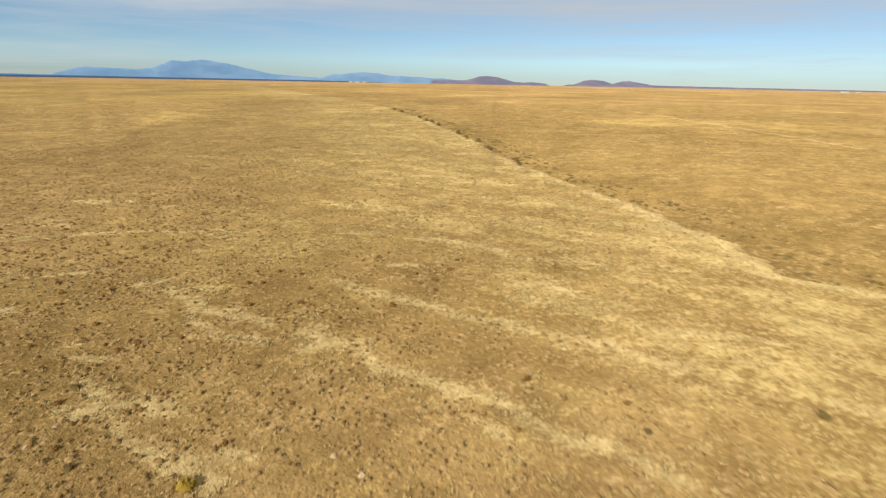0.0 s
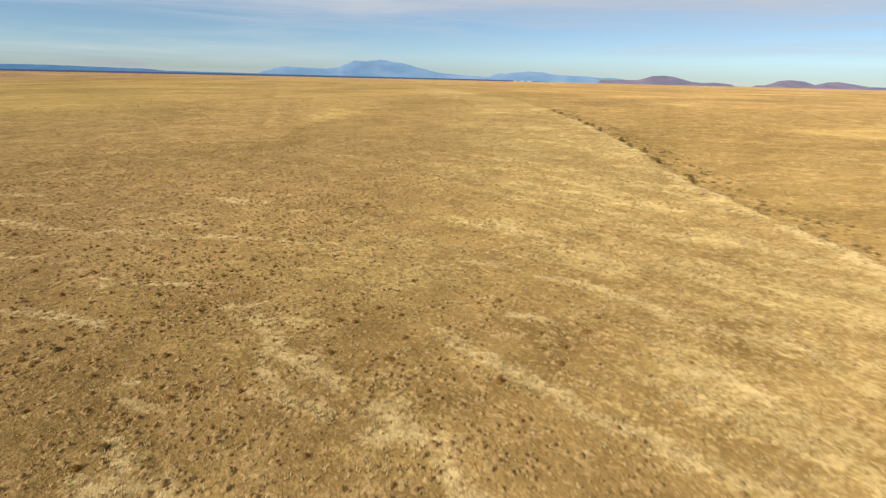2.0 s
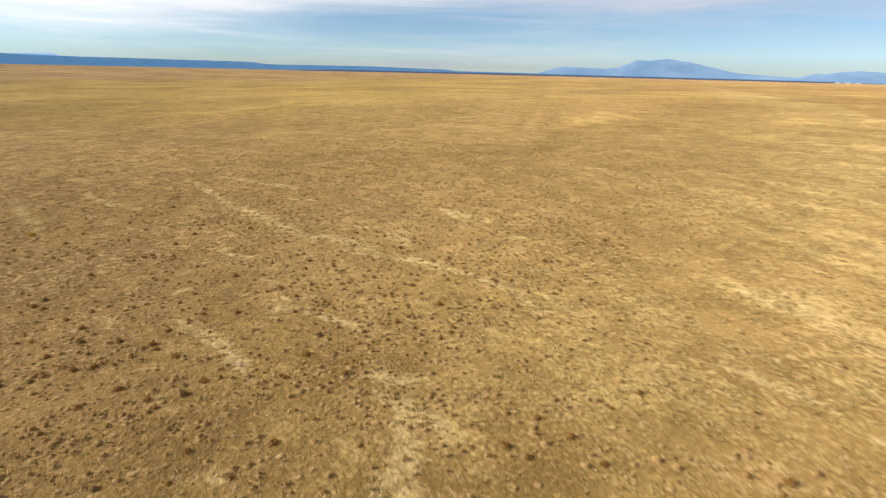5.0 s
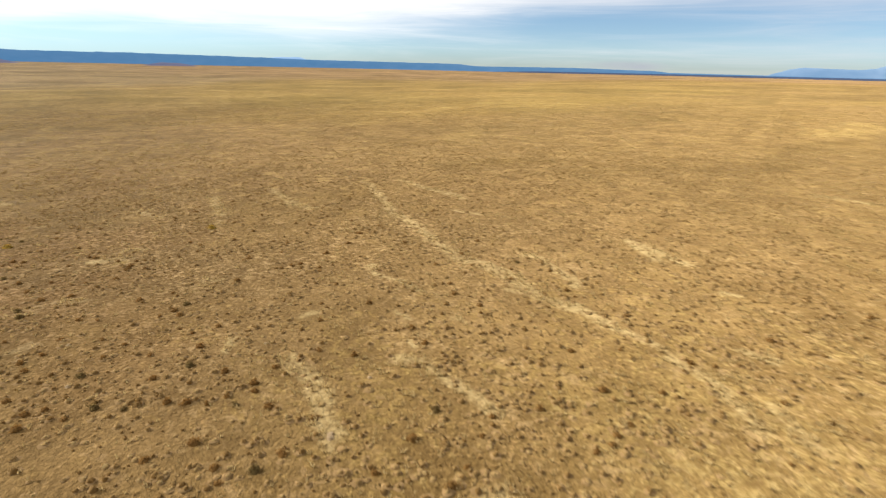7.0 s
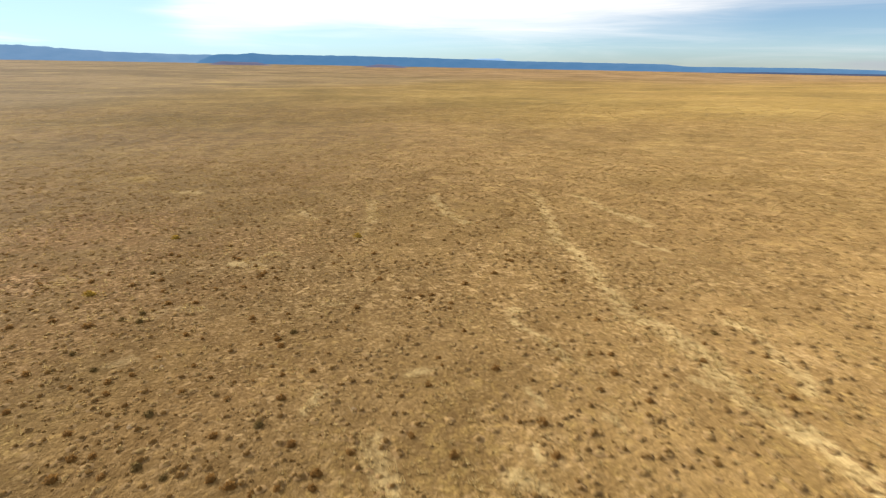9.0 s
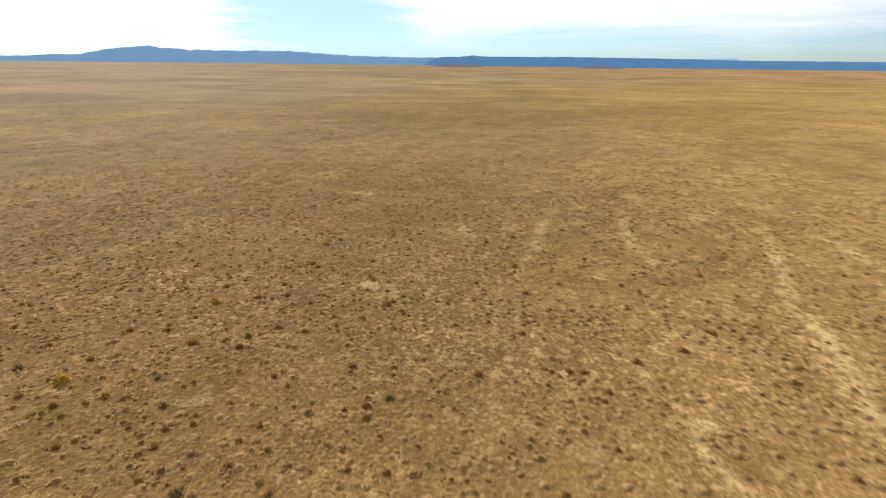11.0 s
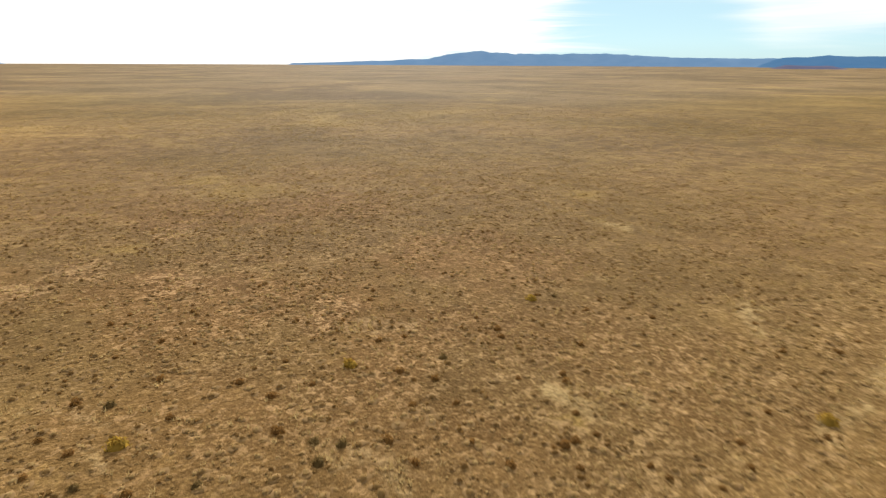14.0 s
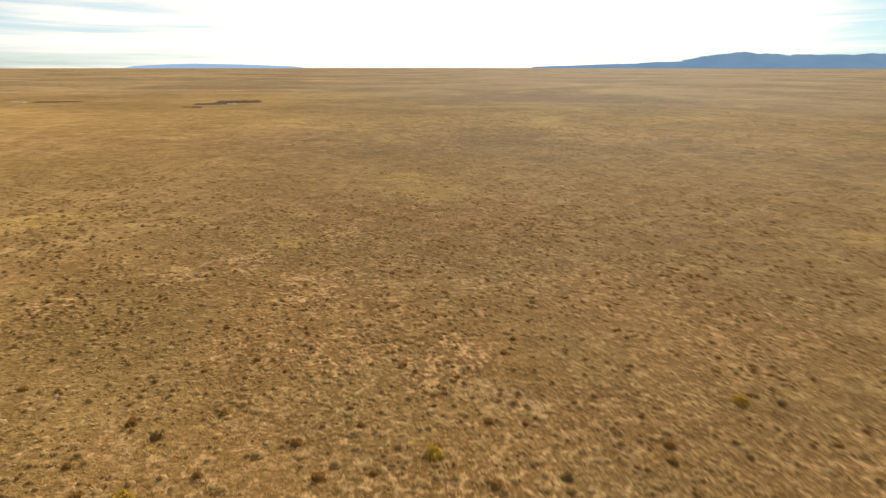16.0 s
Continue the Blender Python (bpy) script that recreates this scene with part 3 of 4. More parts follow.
FAR_BEARING = (0, 45, 70, 81, 89, 96, 106, 117, 124, 146, 160, 180, 200, 230, 360)
FAR_REACH = (1400, 1350, 1250, 1120, 780, 650, 530, 410, 380, 375, 400, 520, 560, 1200, 1700)


def far_soil(x, y):
    """Where the far plain turns to bare mauve-brown ground."""
    r, bearing = np.hypot(x + 30, y - 40), np.degrees(np.arctan2(-(x + 30), y - 40)) % 360
    wob = (rough(x, y, 160, 36, 4) - 0.5) * 0.5
    edge = np.interp(bearing, FAR_BEARING, FAR_REACH)
    return smooth(r / edge + wob, 0.85, 1.25)


def chalky(x, y):
    """Where pale crumbs of soil lie open between the tussocks."""
    return np.maximum(smooth(-x, 36, 72) * (0.55 + 0.45 * smooth(rough(x, y, 9, 73, 3), 0.35, 0.6)) * (1 - smooth(np.hypot(x + 55, y - 22), 45, 100)), 1.6 * patches(x, y, RUSTY, 84))


def sheet(name, verts, faces, mat, per_vertex=None, key="tint"):
    """One mesh object from arrays of places and faces of one size."""
    me = bpy.data.meshes.new(name)
    n, m, c = len(verts), len(faces), faces.shape[1]
    me.vertices.add(n), me.loops.add(m * c), me.polygons.add(m)
    me.vertices.foreach_set("co", np.ascontiguousarray(verts, dtype=np.float32).ravel())
    me.loops.foreach_set("vertex_index", np.ascontiguousarray(faces, dtype=np.int32).ravel())
    me.polygons.foreach_set("loop_start", np.arange(0, m * c, c, dtype=np.int32))
    if per_vertex is not None:
        if per_vertex.ndim == 2:
            a = me.attributes.new(key, "FLOAT_COLOR", "POINT")
            a.data.foreach_set("color", np.ascontiguousarray(per_vertex, dtype=np.float32).ravel())
        else:
            a = me.attributes.new(key, "FLOAT", "POINT")
            a.data.foreach_set("value", np.ascontiguousarray(per_vertex, dtype=np.float32))
    me.update(calc_edges=True)
    me.validate()
    me.materials.append(mat)
    return me


def grid_faces(rows, cols):
    i = np.arange((rows - 1) * (cols - 1))
    a = (i // (cols - 1)) * cols + i % (cols - 1)
    return np.stack([a, a + 1, a + cols + 1, a + cols], axis=-1)


def build_ground():
    core = np.linspace(-110.0, 110.0, 441)
    steps = 0.5 * 1.0502 ** np.arange(1, 127)
    outer = 110.0 + np.cumsum(steps) * 4790.0 / steps.sum()
    line = np.concatenate([-outer[::-1], core, outer])
    gx, gy = np.meshgrid(line, line)
    square = np.maximum(np.abs(gx), np.abs(gy))
    w = smooth(square, 210, 1200)
    fit = 1 + w * (square / np.maximum(np.hypot(gx, gy), 1e-6) - 1)
    x, y = (gx * fit - 40).ravel(), (gy * fit + 42).ravel()
    verts = np.stack([x, y, height(x, y)], axis=-1)
    me = sheet("ground", verts, grid_faces(len(line), len(line)), GROUND, covering(x, y), "cover")
    a = me.attributes.new("mauve", "FLOAT", "POINT")
    a.data.foreach_set("value", far_soil(x, y).astype(np.float32))
    a = me.attributes.new("chalk", "FLOAT", "POINT")
    a.data.foreach_set("value", chalky(x, y).astype(np.float32))
    me.polygons.foreach_set("use_smooth", np.ones(len(me.polygons), dtype=bool))
    return tagged(new("ground", me), "dry open rangeland of straw grass and bare brown soil", "ground", kind="structure")


ground = build_ground()


# ---- far mountains round the plain ----
def ridge(name, label, mat, lookout, dist, depth, low, high, shape, seed, craggy=0.12):
    """A range seen from the lookout between two bearings (degrees left of +y). shape gives its skyline in degrees of elevation."""
    n, m = max(24, int((high - low) * 9)), 13
    b = np.linspace(low, high, n)
    top = shape(b) + 0.3
    top = top * (1 + craggy * (rough(b * 40, b * 0 + seed, 30, seed, 5) - 0.5) * 2) * smooth(b, low, low + 0.5) * (1 - smooth(b, high - 0.5, high))
    across = np.linspace(-1, 1, m)
    bb, aa = np.meshgrid(b, across)
    rise = np.tile(top, (m, 1)) * (1 - np.abs(aa) ** 1.5)
    gully = 1 + 0.15 * (rough(bb * 60, aa * 60, 26, seed + 3, 4) - 0.5) * np.abs(aa) * (1 - np.abs(aa)) * 3
    far = dist + depth * aa + (rough(bb * 50, bb * 0, 90, seed + 5, 3) - 0.5) * depth * 0.15
    x = lookout[0] - np.sin(np.radians(bb)) * far
    y = lookout[1] + np.cos(np.radians(bb)) * far
    floor = height(x.ravel(), y.ravel()).reshape(x.shape)
    z = np.where(np.abs(aa) > 0.99, floor - 3, floor - 0.5 + np.maximum(0.5, (20 - floor) * (1 - np.abs(aa) ** 3) + np.radians(rise * gully - 0.3) * dist))
    me = sheet(name, np.stack([x, y, z], axis=-1).reshape(-1, 3), grid_faces(m, n)[:, ::-1], mat)
    me.polygons.foreach_set("use_smooth", np.ones(len(me.polygons), dtype=bool))
    return tagged(new(name, me), label, "mountain", kind="structure")


def skyline(*pairs):
    """A skyline through bearings and elevations, in degrees."""
    at = sorted(pairs)
    return lambda b: np.interp(b, [q[0] for q in at], [q[1] for q in at])


NORTH, WEST, SOUTH = (-1, 12), (-20, 40), (-52, 44)
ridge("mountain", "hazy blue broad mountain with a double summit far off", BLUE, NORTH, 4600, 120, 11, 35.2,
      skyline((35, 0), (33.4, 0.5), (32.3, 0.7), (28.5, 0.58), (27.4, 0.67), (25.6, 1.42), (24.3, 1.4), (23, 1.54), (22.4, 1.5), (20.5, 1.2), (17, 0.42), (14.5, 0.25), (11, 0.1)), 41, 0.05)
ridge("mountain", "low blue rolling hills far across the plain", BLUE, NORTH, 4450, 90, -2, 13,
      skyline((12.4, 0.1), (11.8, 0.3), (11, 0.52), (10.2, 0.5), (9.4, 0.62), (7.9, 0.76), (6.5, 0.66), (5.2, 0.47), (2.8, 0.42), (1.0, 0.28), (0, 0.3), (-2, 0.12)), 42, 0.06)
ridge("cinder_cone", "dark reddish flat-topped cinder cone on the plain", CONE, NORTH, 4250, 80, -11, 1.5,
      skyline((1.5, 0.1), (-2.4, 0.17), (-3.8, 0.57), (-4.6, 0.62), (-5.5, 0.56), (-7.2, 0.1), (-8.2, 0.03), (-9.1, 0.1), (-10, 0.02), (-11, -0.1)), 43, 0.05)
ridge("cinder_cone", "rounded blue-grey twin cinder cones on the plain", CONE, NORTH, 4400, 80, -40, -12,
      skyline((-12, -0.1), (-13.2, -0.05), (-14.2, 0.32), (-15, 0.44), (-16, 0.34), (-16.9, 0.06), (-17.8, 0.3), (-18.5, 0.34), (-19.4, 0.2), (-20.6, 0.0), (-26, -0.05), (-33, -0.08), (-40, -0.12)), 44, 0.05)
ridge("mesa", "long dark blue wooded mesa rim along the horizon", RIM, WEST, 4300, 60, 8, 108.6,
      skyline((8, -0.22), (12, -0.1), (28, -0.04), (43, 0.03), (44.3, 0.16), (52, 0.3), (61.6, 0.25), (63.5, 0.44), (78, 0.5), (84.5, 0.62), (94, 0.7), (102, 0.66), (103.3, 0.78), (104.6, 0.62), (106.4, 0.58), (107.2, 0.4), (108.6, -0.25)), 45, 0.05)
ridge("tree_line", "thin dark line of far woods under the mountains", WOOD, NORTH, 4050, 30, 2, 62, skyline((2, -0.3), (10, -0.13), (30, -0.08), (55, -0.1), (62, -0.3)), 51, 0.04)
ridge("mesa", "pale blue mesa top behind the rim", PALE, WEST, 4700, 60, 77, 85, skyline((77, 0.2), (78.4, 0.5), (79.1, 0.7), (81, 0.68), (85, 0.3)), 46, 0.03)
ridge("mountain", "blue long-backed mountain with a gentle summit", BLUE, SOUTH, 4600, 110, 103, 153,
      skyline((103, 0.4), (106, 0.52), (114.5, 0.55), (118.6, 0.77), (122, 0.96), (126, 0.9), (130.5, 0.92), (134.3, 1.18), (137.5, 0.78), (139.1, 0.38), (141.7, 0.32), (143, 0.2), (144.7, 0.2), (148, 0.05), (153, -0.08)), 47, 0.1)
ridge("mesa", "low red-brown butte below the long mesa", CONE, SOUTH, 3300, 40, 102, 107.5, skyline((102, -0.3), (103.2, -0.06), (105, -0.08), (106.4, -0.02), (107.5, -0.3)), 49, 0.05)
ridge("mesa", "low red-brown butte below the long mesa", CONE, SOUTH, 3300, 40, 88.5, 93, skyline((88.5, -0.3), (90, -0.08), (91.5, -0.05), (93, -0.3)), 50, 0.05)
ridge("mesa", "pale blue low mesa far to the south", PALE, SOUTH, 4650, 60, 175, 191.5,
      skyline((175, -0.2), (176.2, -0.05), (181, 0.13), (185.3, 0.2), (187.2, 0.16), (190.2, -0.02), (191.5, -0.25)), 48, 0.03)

# ---- tussocks, brush and stones ----
rng = np.random.default_rng(7)


def in_plan(x, y):
    """The part of the plain that lies open to the drone's turn."""
    return (x < 0.85 * np.maximum(y, 0) + 6) & ((y > 20) | (x < -65 + (36 - y) * 0.42 + 8))


def scatter(count, reach, clear=0.0):
    """Places on the plain, closer together towards the middle of the plan."""
    r = clear + (reach - clear) * np.sqrt(rng.random(count))
    a = rng.random(count) * 2 * math.pi
    x, y = -30 + r * np.cos(a), 45 + r * np.sin(a)
    keep = in_plan(x, y)
    return x[keep], y[keep]


def blades(x, y, size, count, spread, width, tint):
    """Tufts of splayed blades at those places, as one mesh's arrays."""
    n = len(x)
    z = height(x, y)
    a = rng.random((n, count)) * 2 * math.pi
    out = spread * (0.25 + 0.75 * rng.random((n, count)))
    tall = size[:, None] * (0.6 + 0.4 * rng.random((n, count)))
    foot = np.stack([x[:, None] + 0.3 * size[:, None] * out * np.cos(a), y[:, None] + 0.3 * size[:, None] * out * np.sin(a), np.repeat(z[:, None] - 0.02, count, 1)], -1)
    tip = foot + np.stack([tall * out * np.cos(a), tall * out * np.sin(a), tall], -1)
    side = np.stack([-np.sin(a), np.cos(a), np.zeros_like(a)], -1) * (width * size)[:, None, None]
    verts = np.stack([foot - side, foot + side, tip], 2).reshape(-1, 3)
    return verts, np.arange(len(verts)).reshape(-1, 3), np.repeat(tint, count * 3)


def domes(x, y, size, count, leaf, tint, tall=0.36, sides=6):
    """Rounded tussocks at those places, each a lumpy mound with loose leaf tips, as one mesh's arrays."""
    n = len(x)
    z, tall = height(x, y), np.broadcast_to(tall, x.shape)[:, None]
    a = (np.arange(sides)[None] + rng.random((n, 1))) * 2 * math.pi / sides
    rings = []
    for wide, up in ((1.0, -0.1), (0.88, 0.5), (0.5, 0.92)):
        r = size[:, None] * 0.5 * wide * (0.62 + 0.7 * rng.random((n, sides)))
        rings.append(np.stack([x[:, None] + r * np.cos(a), y[:, None] + r * np.sin(a), z[:, None] + size[:, None] * tall * up * (0.8 + 0.4 * rng.random((n, sides)))], -1))
    body = np.concatenate(rings, 1)
    i = np.arange(sides)
    j = (i + 1) % sides
    one = np.concatenate([np.stack([i, j, j + sides], -1), np.stack([i, j + sides, i + sides], -1),
                          np.stack([i + sides, j + sides, j + 2 * sides], -1), np.stack([i + sides, j + 2 * sides, i + 2 * sides], -1),
                          np.stack([i[1:-1] * 0 + 2 * sides, i[1:-1] + 2 * sides, j[1:-1] + 2 * sides], -1)])
    faces = (np.arange(n)[:, None, None] * 3 * sides + one[None]).reshape(-1, 3)
    verts, shade = body.reshape(-1, 3), np.repeat(tint, 3 * sides)
    if count:
        a, u = rng.random((n, count)) * 2 * math.pi, rng.random((n, count))
        up = np.sqrt(1 - u * u)
        r = size[:, None] * 0.5 * (0.8 + 0.4 * rng.random((n, count)))
        mid = np.stack([x[:, None] + r * up * np.cos(a), y[:, None] + r * up * np.sin(a), z[:, None] + r * u * 2 * tall], -1)
        e = rng.normal(size=(n, count, 3, 3))
        e /= np.linalg.norm(e, axis=-1, keepdims=True)
        tips = (mid[:, :, None, :] + e * (leaf * size)[:, None, None, None]).reshape(-1, 3)
        faces = np.concatenate([faces, len(verts) + np.arange(len(tips)).reshape(-1, 3)])
        verts, shade = np.concatenate([verts, tips]), np.concatenate([shade, np.clip(np.repeat(tint, count * 3) + np.repeat(rng.random(n * count) - 0.4, 3) * 0.4, 0, 1)])
    return verts, faces, shade


def stuff(name, arrays, mat, label, category):
    ob = new(name, sheet(name, *arrays[:2], mat, arrays[2]))
    return tagged(ob, label, category, kind="stuff")


def straw_grass():
    x, y = scatter(400000, 160)
    c = covering(x, y)
    want = 0.07 + 0.5 * c[:, 0] + 1.1 * c[:, 3]
    keep = rng.random(len(x)) < want * (0.12 + 0.88 * smooth(rough(x, y, 2.2, 51, 3), 0.42, 0.62))
    x, y, c = x[keep], y[keep], c[keep]
    size = 0.16 + 0.16 * rng.random(len(x)) + 0.08 * c[:, 3]
    stuff("straw_grass", blades(x, y, size, 7, 1.0, 0.16, np.clip(0.15 + 0.7 * rng.random(len(x)) + 0.3 * c[:, 3], 0, 1)), STRAW, "pale dry straw grass in low tussocks over brown soil", "grass")
    x, y = scatter(190000, 420, 140)
    c = covering(x, y)
    keep = rng.random(len(x)) < (0.1 + 0.7 * c[:, 0]) * smooth(rough(x, y, 9, 56, 3), 0.3, 0.65) * (1 - smooth(np.hypot(x + 30, y - 45), 200, 420))
    x, y = x[keep], y[keep]
    stuff("far_grass", blades(x, y, 0.3 + 0.25 * rng.random(len(x)), 4, 1.0, 0.3, rng.random(len(x)) * 0.8), STRAW, "thin straw grass spread over the farther plain", "grass")


def low_brush():
    x, y = scatter(420000, 185)
    c = covering(x, y)
    r = np.hypot(x + 45, y - 42)
    want = (0.75 + 0.3 * smooth(x, -55, -30) - 0.45 * c[:, 3] - 0.25 * c[:, 0]) * (0.25 + 0.75 * smooth(rough(x, y, 6, 52, 3), 0.3, 0.65)) * (1 - smooth(r, 75, 155)) * (1 - 0.75 * smooth(beyond_bank(x, y), -70, -22))
    keep = rng.random(len(x)) < want
    x, y = x[keep], y[keep]
    pale = rng.random(len(x)) < 0.44 + 0.2 * smooth(-x, 35, 65)
    size = 0.13 + (0.34 - 0.06 * smooth(x, -50, -30)) * rng.random(len(x)) ** np.where(pale, 2.2, 1.9)
    big = (size > 0.24) & (np.hypot(x + 45, y - 42) < 95)
    turn, off = rng.random(big.sum()) * 2 * math.pi, 0.18 * size[big]
    stuff("soil_mound", domes(x[big] + off * np.cos(turn), y[big] + off * np.sin(turn), size[big] * (1.3 + 0.6 * rng.random(big.sum())), 0, 0.3, rng.random(big.sum()), 0.075, 6), MOUND, "low brown soil mounds gathered round the tussocks", "soil")
    stuff("low_brush", domes(x, y, size, 5, 0.34, np.where(pale, 0.5 + 0.5 * rng.random(len(x)), 0.55 * rng.random(len(x))), np.where(pale, 0.3, 0.56 - 0.12 * smooth(-x, 35, 65)), 5), DRY, "small brown and tan dry tussocks dotted over the plain", "brush")
    x, y = scatter(260000, 460, 80)
    r = np.hypot(x + 45, y - 42)
    keep = rng.random(len(x)) < 0.5 * (0.2 + 0.8 * smooth(rough(x, y, 25, 53, 3), 0.3, 0.65)) * (1 - smooth(r, 150, 440)) * smooth(r, 80, 170)
    x, y = x[keep], y[keep]
    stuff("far_brush", domes(x, y, 0.26 + 0.36 * rng.random(len(x)), 0, 0.3, rng.random(len(x)), sides=5), DRY, "dry tussocks thinning out over the farther plain", "brush")


def wash_brush():
    y = 30 + 290 * rng.random(1300)
    lip = np.interp(y, BANK_Y, BANK_X)
    x = lip + 13 * rng.random(1300) ** 1.3 - 0.5
    keep = beyond_bank(x, y) > 0.6
    x, y = x[keep], y[keep]
    stuff("wash_brush", domes(x, y, 0.3 + 0.6 * rng.random(len(x)) ** 2.5, 12, 0.2, rng.random(len(x))), SAGE, "grey-green sage brush along the dry wash bed", "brush")


straw_grass()
low_brush()
wash_brush()


def part(name, arrays, mat, parent, label=""):
    ob = new(name, sheet(name, *arrays[:2], mat, arrays[2]))
    ob.parent = parent
    return tagged(ob, label)


def shrub(name, leaf_mat, label, wide, tall, leaves, group):
    """A low shrub at the origin: a loose crown of leaf sprays over a few woody stems."""
    root = tagged(new(name), label, "shrub", group)
    u, a = rng.random(leaves), rng.random(leaves) * 2 * math.pi
    lean = 1 + 0.25 * np.sin(a * 2 + rng.random() * 6) + 0.15 * np.sin(a * 3 + rng.random() * 6)
    r = wide * 0.5 * (0.5 + 0.55 * rng.random(leaves)) * lean
    up = np.sqrt(np.clip(1 - u * u, 0, 1))
    mid = np.stack([r * up * np.cos(a), r * up * np.sin(a), 0.03 + tall * u * (0.75 + 0.4 * rng.random(leaves))], -1)
    e = rng.normal(size=(leaves, 3, 3))
    e /= np.linalg.norm(e, axis=-1, keepdims=True)
    e *= np.array([1.0, 1.0, 1.2]) * wide * 0.13
    verts = (mid[:, None, :] + e).reshape(-1, 3)
    zero = np.zeros(1)
    core, faces, _ = domes(zero, zero, np.array([wide * 0.9]), 0, 0.2, zero, tall / wide * 0.85, 9)
    core[:, 2] -= height(zero, zero)[0]
    shade = np.concatenate([0.5 * rng.random(len(core)), np.repeat(rng.random(leaves), 3)])
    part("crown", (np.concatenate([core, verts]), np.concatenate([faces, len(core) + np.arange(len(verts)).reshape(-1, 3)]), shade), leaf_mat, root)
    for _ in range(4):
        b = rng.random() * 2 * math.pi
        top = np.array([math.cos(b) * wide * 0.3, math.sin(b) * wide * 0.3, tall * 0.7])
        ring = [np.array([math.cos(q), math.sin(q), 0]) for q in (0, 2.1, 4.2)]
        verts = np.array([0.02 * v - np.array([0, 0, 0.05]) for v in ring] + [top + 0.006 * v for v in ring])
        faces = np.array([(i, (i + 1) % 3, (i + 1) % 3 + 3, i + 3) for i in range(3)])
        part("stem", (verts, faces, np.full(6, 0.5)), TWIG, root)
    return root


def stone(label):
    """A pale, chipped stone."""
    bm = bmesh.new()
    bmesh.ops.create_icosphere(bm, subdivisions=2, radius=0.5)
    for v in bm.verts:
        v.co *= 1 + 0.5 * (noise.noise(v.co * 2.3 + Vector((rng.random() * 0.1 + len(label), 3, 1))))
        v.co.z = max(v.co.z * 0.6, -0.12)
    me = bpy.data.meshes.new("stone")
    bm.to_mesh(me), bm.free()
    me.materials.append(STONE)
    return tagged(new("stone", me), label, "stone", "stones on the plain")


def plant(models, places, low, high):
    """Stands each model and its copies at the places, turned and sized by chance."""
    for x, y in places:
        i = int(rng.integers(len(models)))
        z = float(height(np.array([x]), np.array([y]))[0])
        size = low + (high - low) * rng.random()
        m = Matrix.LocRotScale((x, y, z), Euler((0, 0, rng.random() * 6.28)), None)
        if models[i].get("set"):
            ob = copy_thing(models[i], m)
        else:
            ob = models[i]
            ob.matrix_basis = m
            ob["set"] = 1
        ob.scale = (size, size, size * (0.85 + 0.3 * rng.random()))


SHRUBS_NORTH = [(-19.7, 23.9), (-23.3, 37.6), (-24.2, 31.4), (-28.5, 40.6), (-21.5, 25.4), (6.1, 32.5), (12.1, 29.6), (12.4, 26.8),
    (23.6, 28.2), (-12.1, 25.9), (-12.9, 34.0), (-8.5, 41.8)]
SHRUBS_RISE = [(-46.5, 47.1), (-36.8, 37.2), (-31.3, 37.0), (-38.1, 37.1), (-31.8, 32.6), (-28.2, 33.9), (-27.6, 37.7), (-20.3, 38.3),
    (-17.0, 44.3), (-19.1, 52.8), (-18.9, 49.5), (-17.5, 49.6), (-16.7, 52.7), (-14.3, 52.0), (-12.5, 44.8), (-11.6, 44.4),
    (-12.5, 48.2), (-2.4, 52.0), (-1.9, 49.6), (-0.4, 50.3), (-0.4, 47.8), (-6.9, 57.4), (-4.2, 44.3), (1.9, 56.2),
    (1.1, 53.3)]
SHRUBS_MIDDLE = [(-48.3, 44.9), (-46.2, 32.3), (-49.3, 33.8), (-50.3, 25.5), (-54.4, 25.6), (-46.5, 26.8), (-50.1, 36.1), (-40.7, 36.2),
    (-37.0, 39.0), (-37.7, 40.5), (-34.1, 44.6), (-42.5, 40.5), (-43.7, 38.6), (-35.9, 47.4), (-45.9, 34.7), (-37.8, 49.7),
    (-35.1, 55.5), (-40.0, 61.7), (-30.5, 57.2), (-33.1, 63.6), (-35.7, 52.5), (-34.3, 51.1), (-32.4, 49.1), (-29.1, 69.8),
    (-26.7, 70.4), (-34.0, 88.2), (-34.9, 76.8), (-34.9, 60.3), (-31.5, 47.8)]
SHRUBS_FLAT = [(-72.1, 15.3), (-55.8, 25.0), (-51.8, 29.3), (-47.1, 30.6), (-48.1, 26.9), (-48.2, 27.9), (-53.0, 33.5), (-52.8, 36.9),
    (-48.2, 38.3), (-44.9, 38.2), (-45.3, 35.8), (-55.6, 36.4), (-45.8, 40.0), (-48.9, 52.6), (-56.2, 59.6), (-50.4, 59.8),
    (-54.8, 65.8), (-58.7, 69.0), (-54.8, 70.5), (-64.2, 65.0)]
SHRUBS_WEST = [(-60.9, 13.8), (-58.9, 27.0), (-62.4, 27.7), (-56.6, 26.2), (-56.5, 18.4), (-57.4, 18.9), (-57.6, 23.2), (-55.7, 16.8),
    (-72.0, 22.2), (-65.2, 4.9), (-64.8, 19.0), (-57.1, 8.3), (-57.5, 30.0), (-65.1, 32.1), (-62.2, 36.0), (-61.0, 35.0),
    (-60.3, 33.9), (-69.0, 23.8), (-66.4, 40.7), (-82.0, 41.7), (-68.5, 46.5), (-73.4, 42.6), (-77.3, 47.5), (-71.2, 50.9),
    (-66.7, 49.1), (-89.3, 51.4), (-90.5, 57.7), (-77.3, 56.8), (-73.8, 54.2), (-73.9, 46.3)]
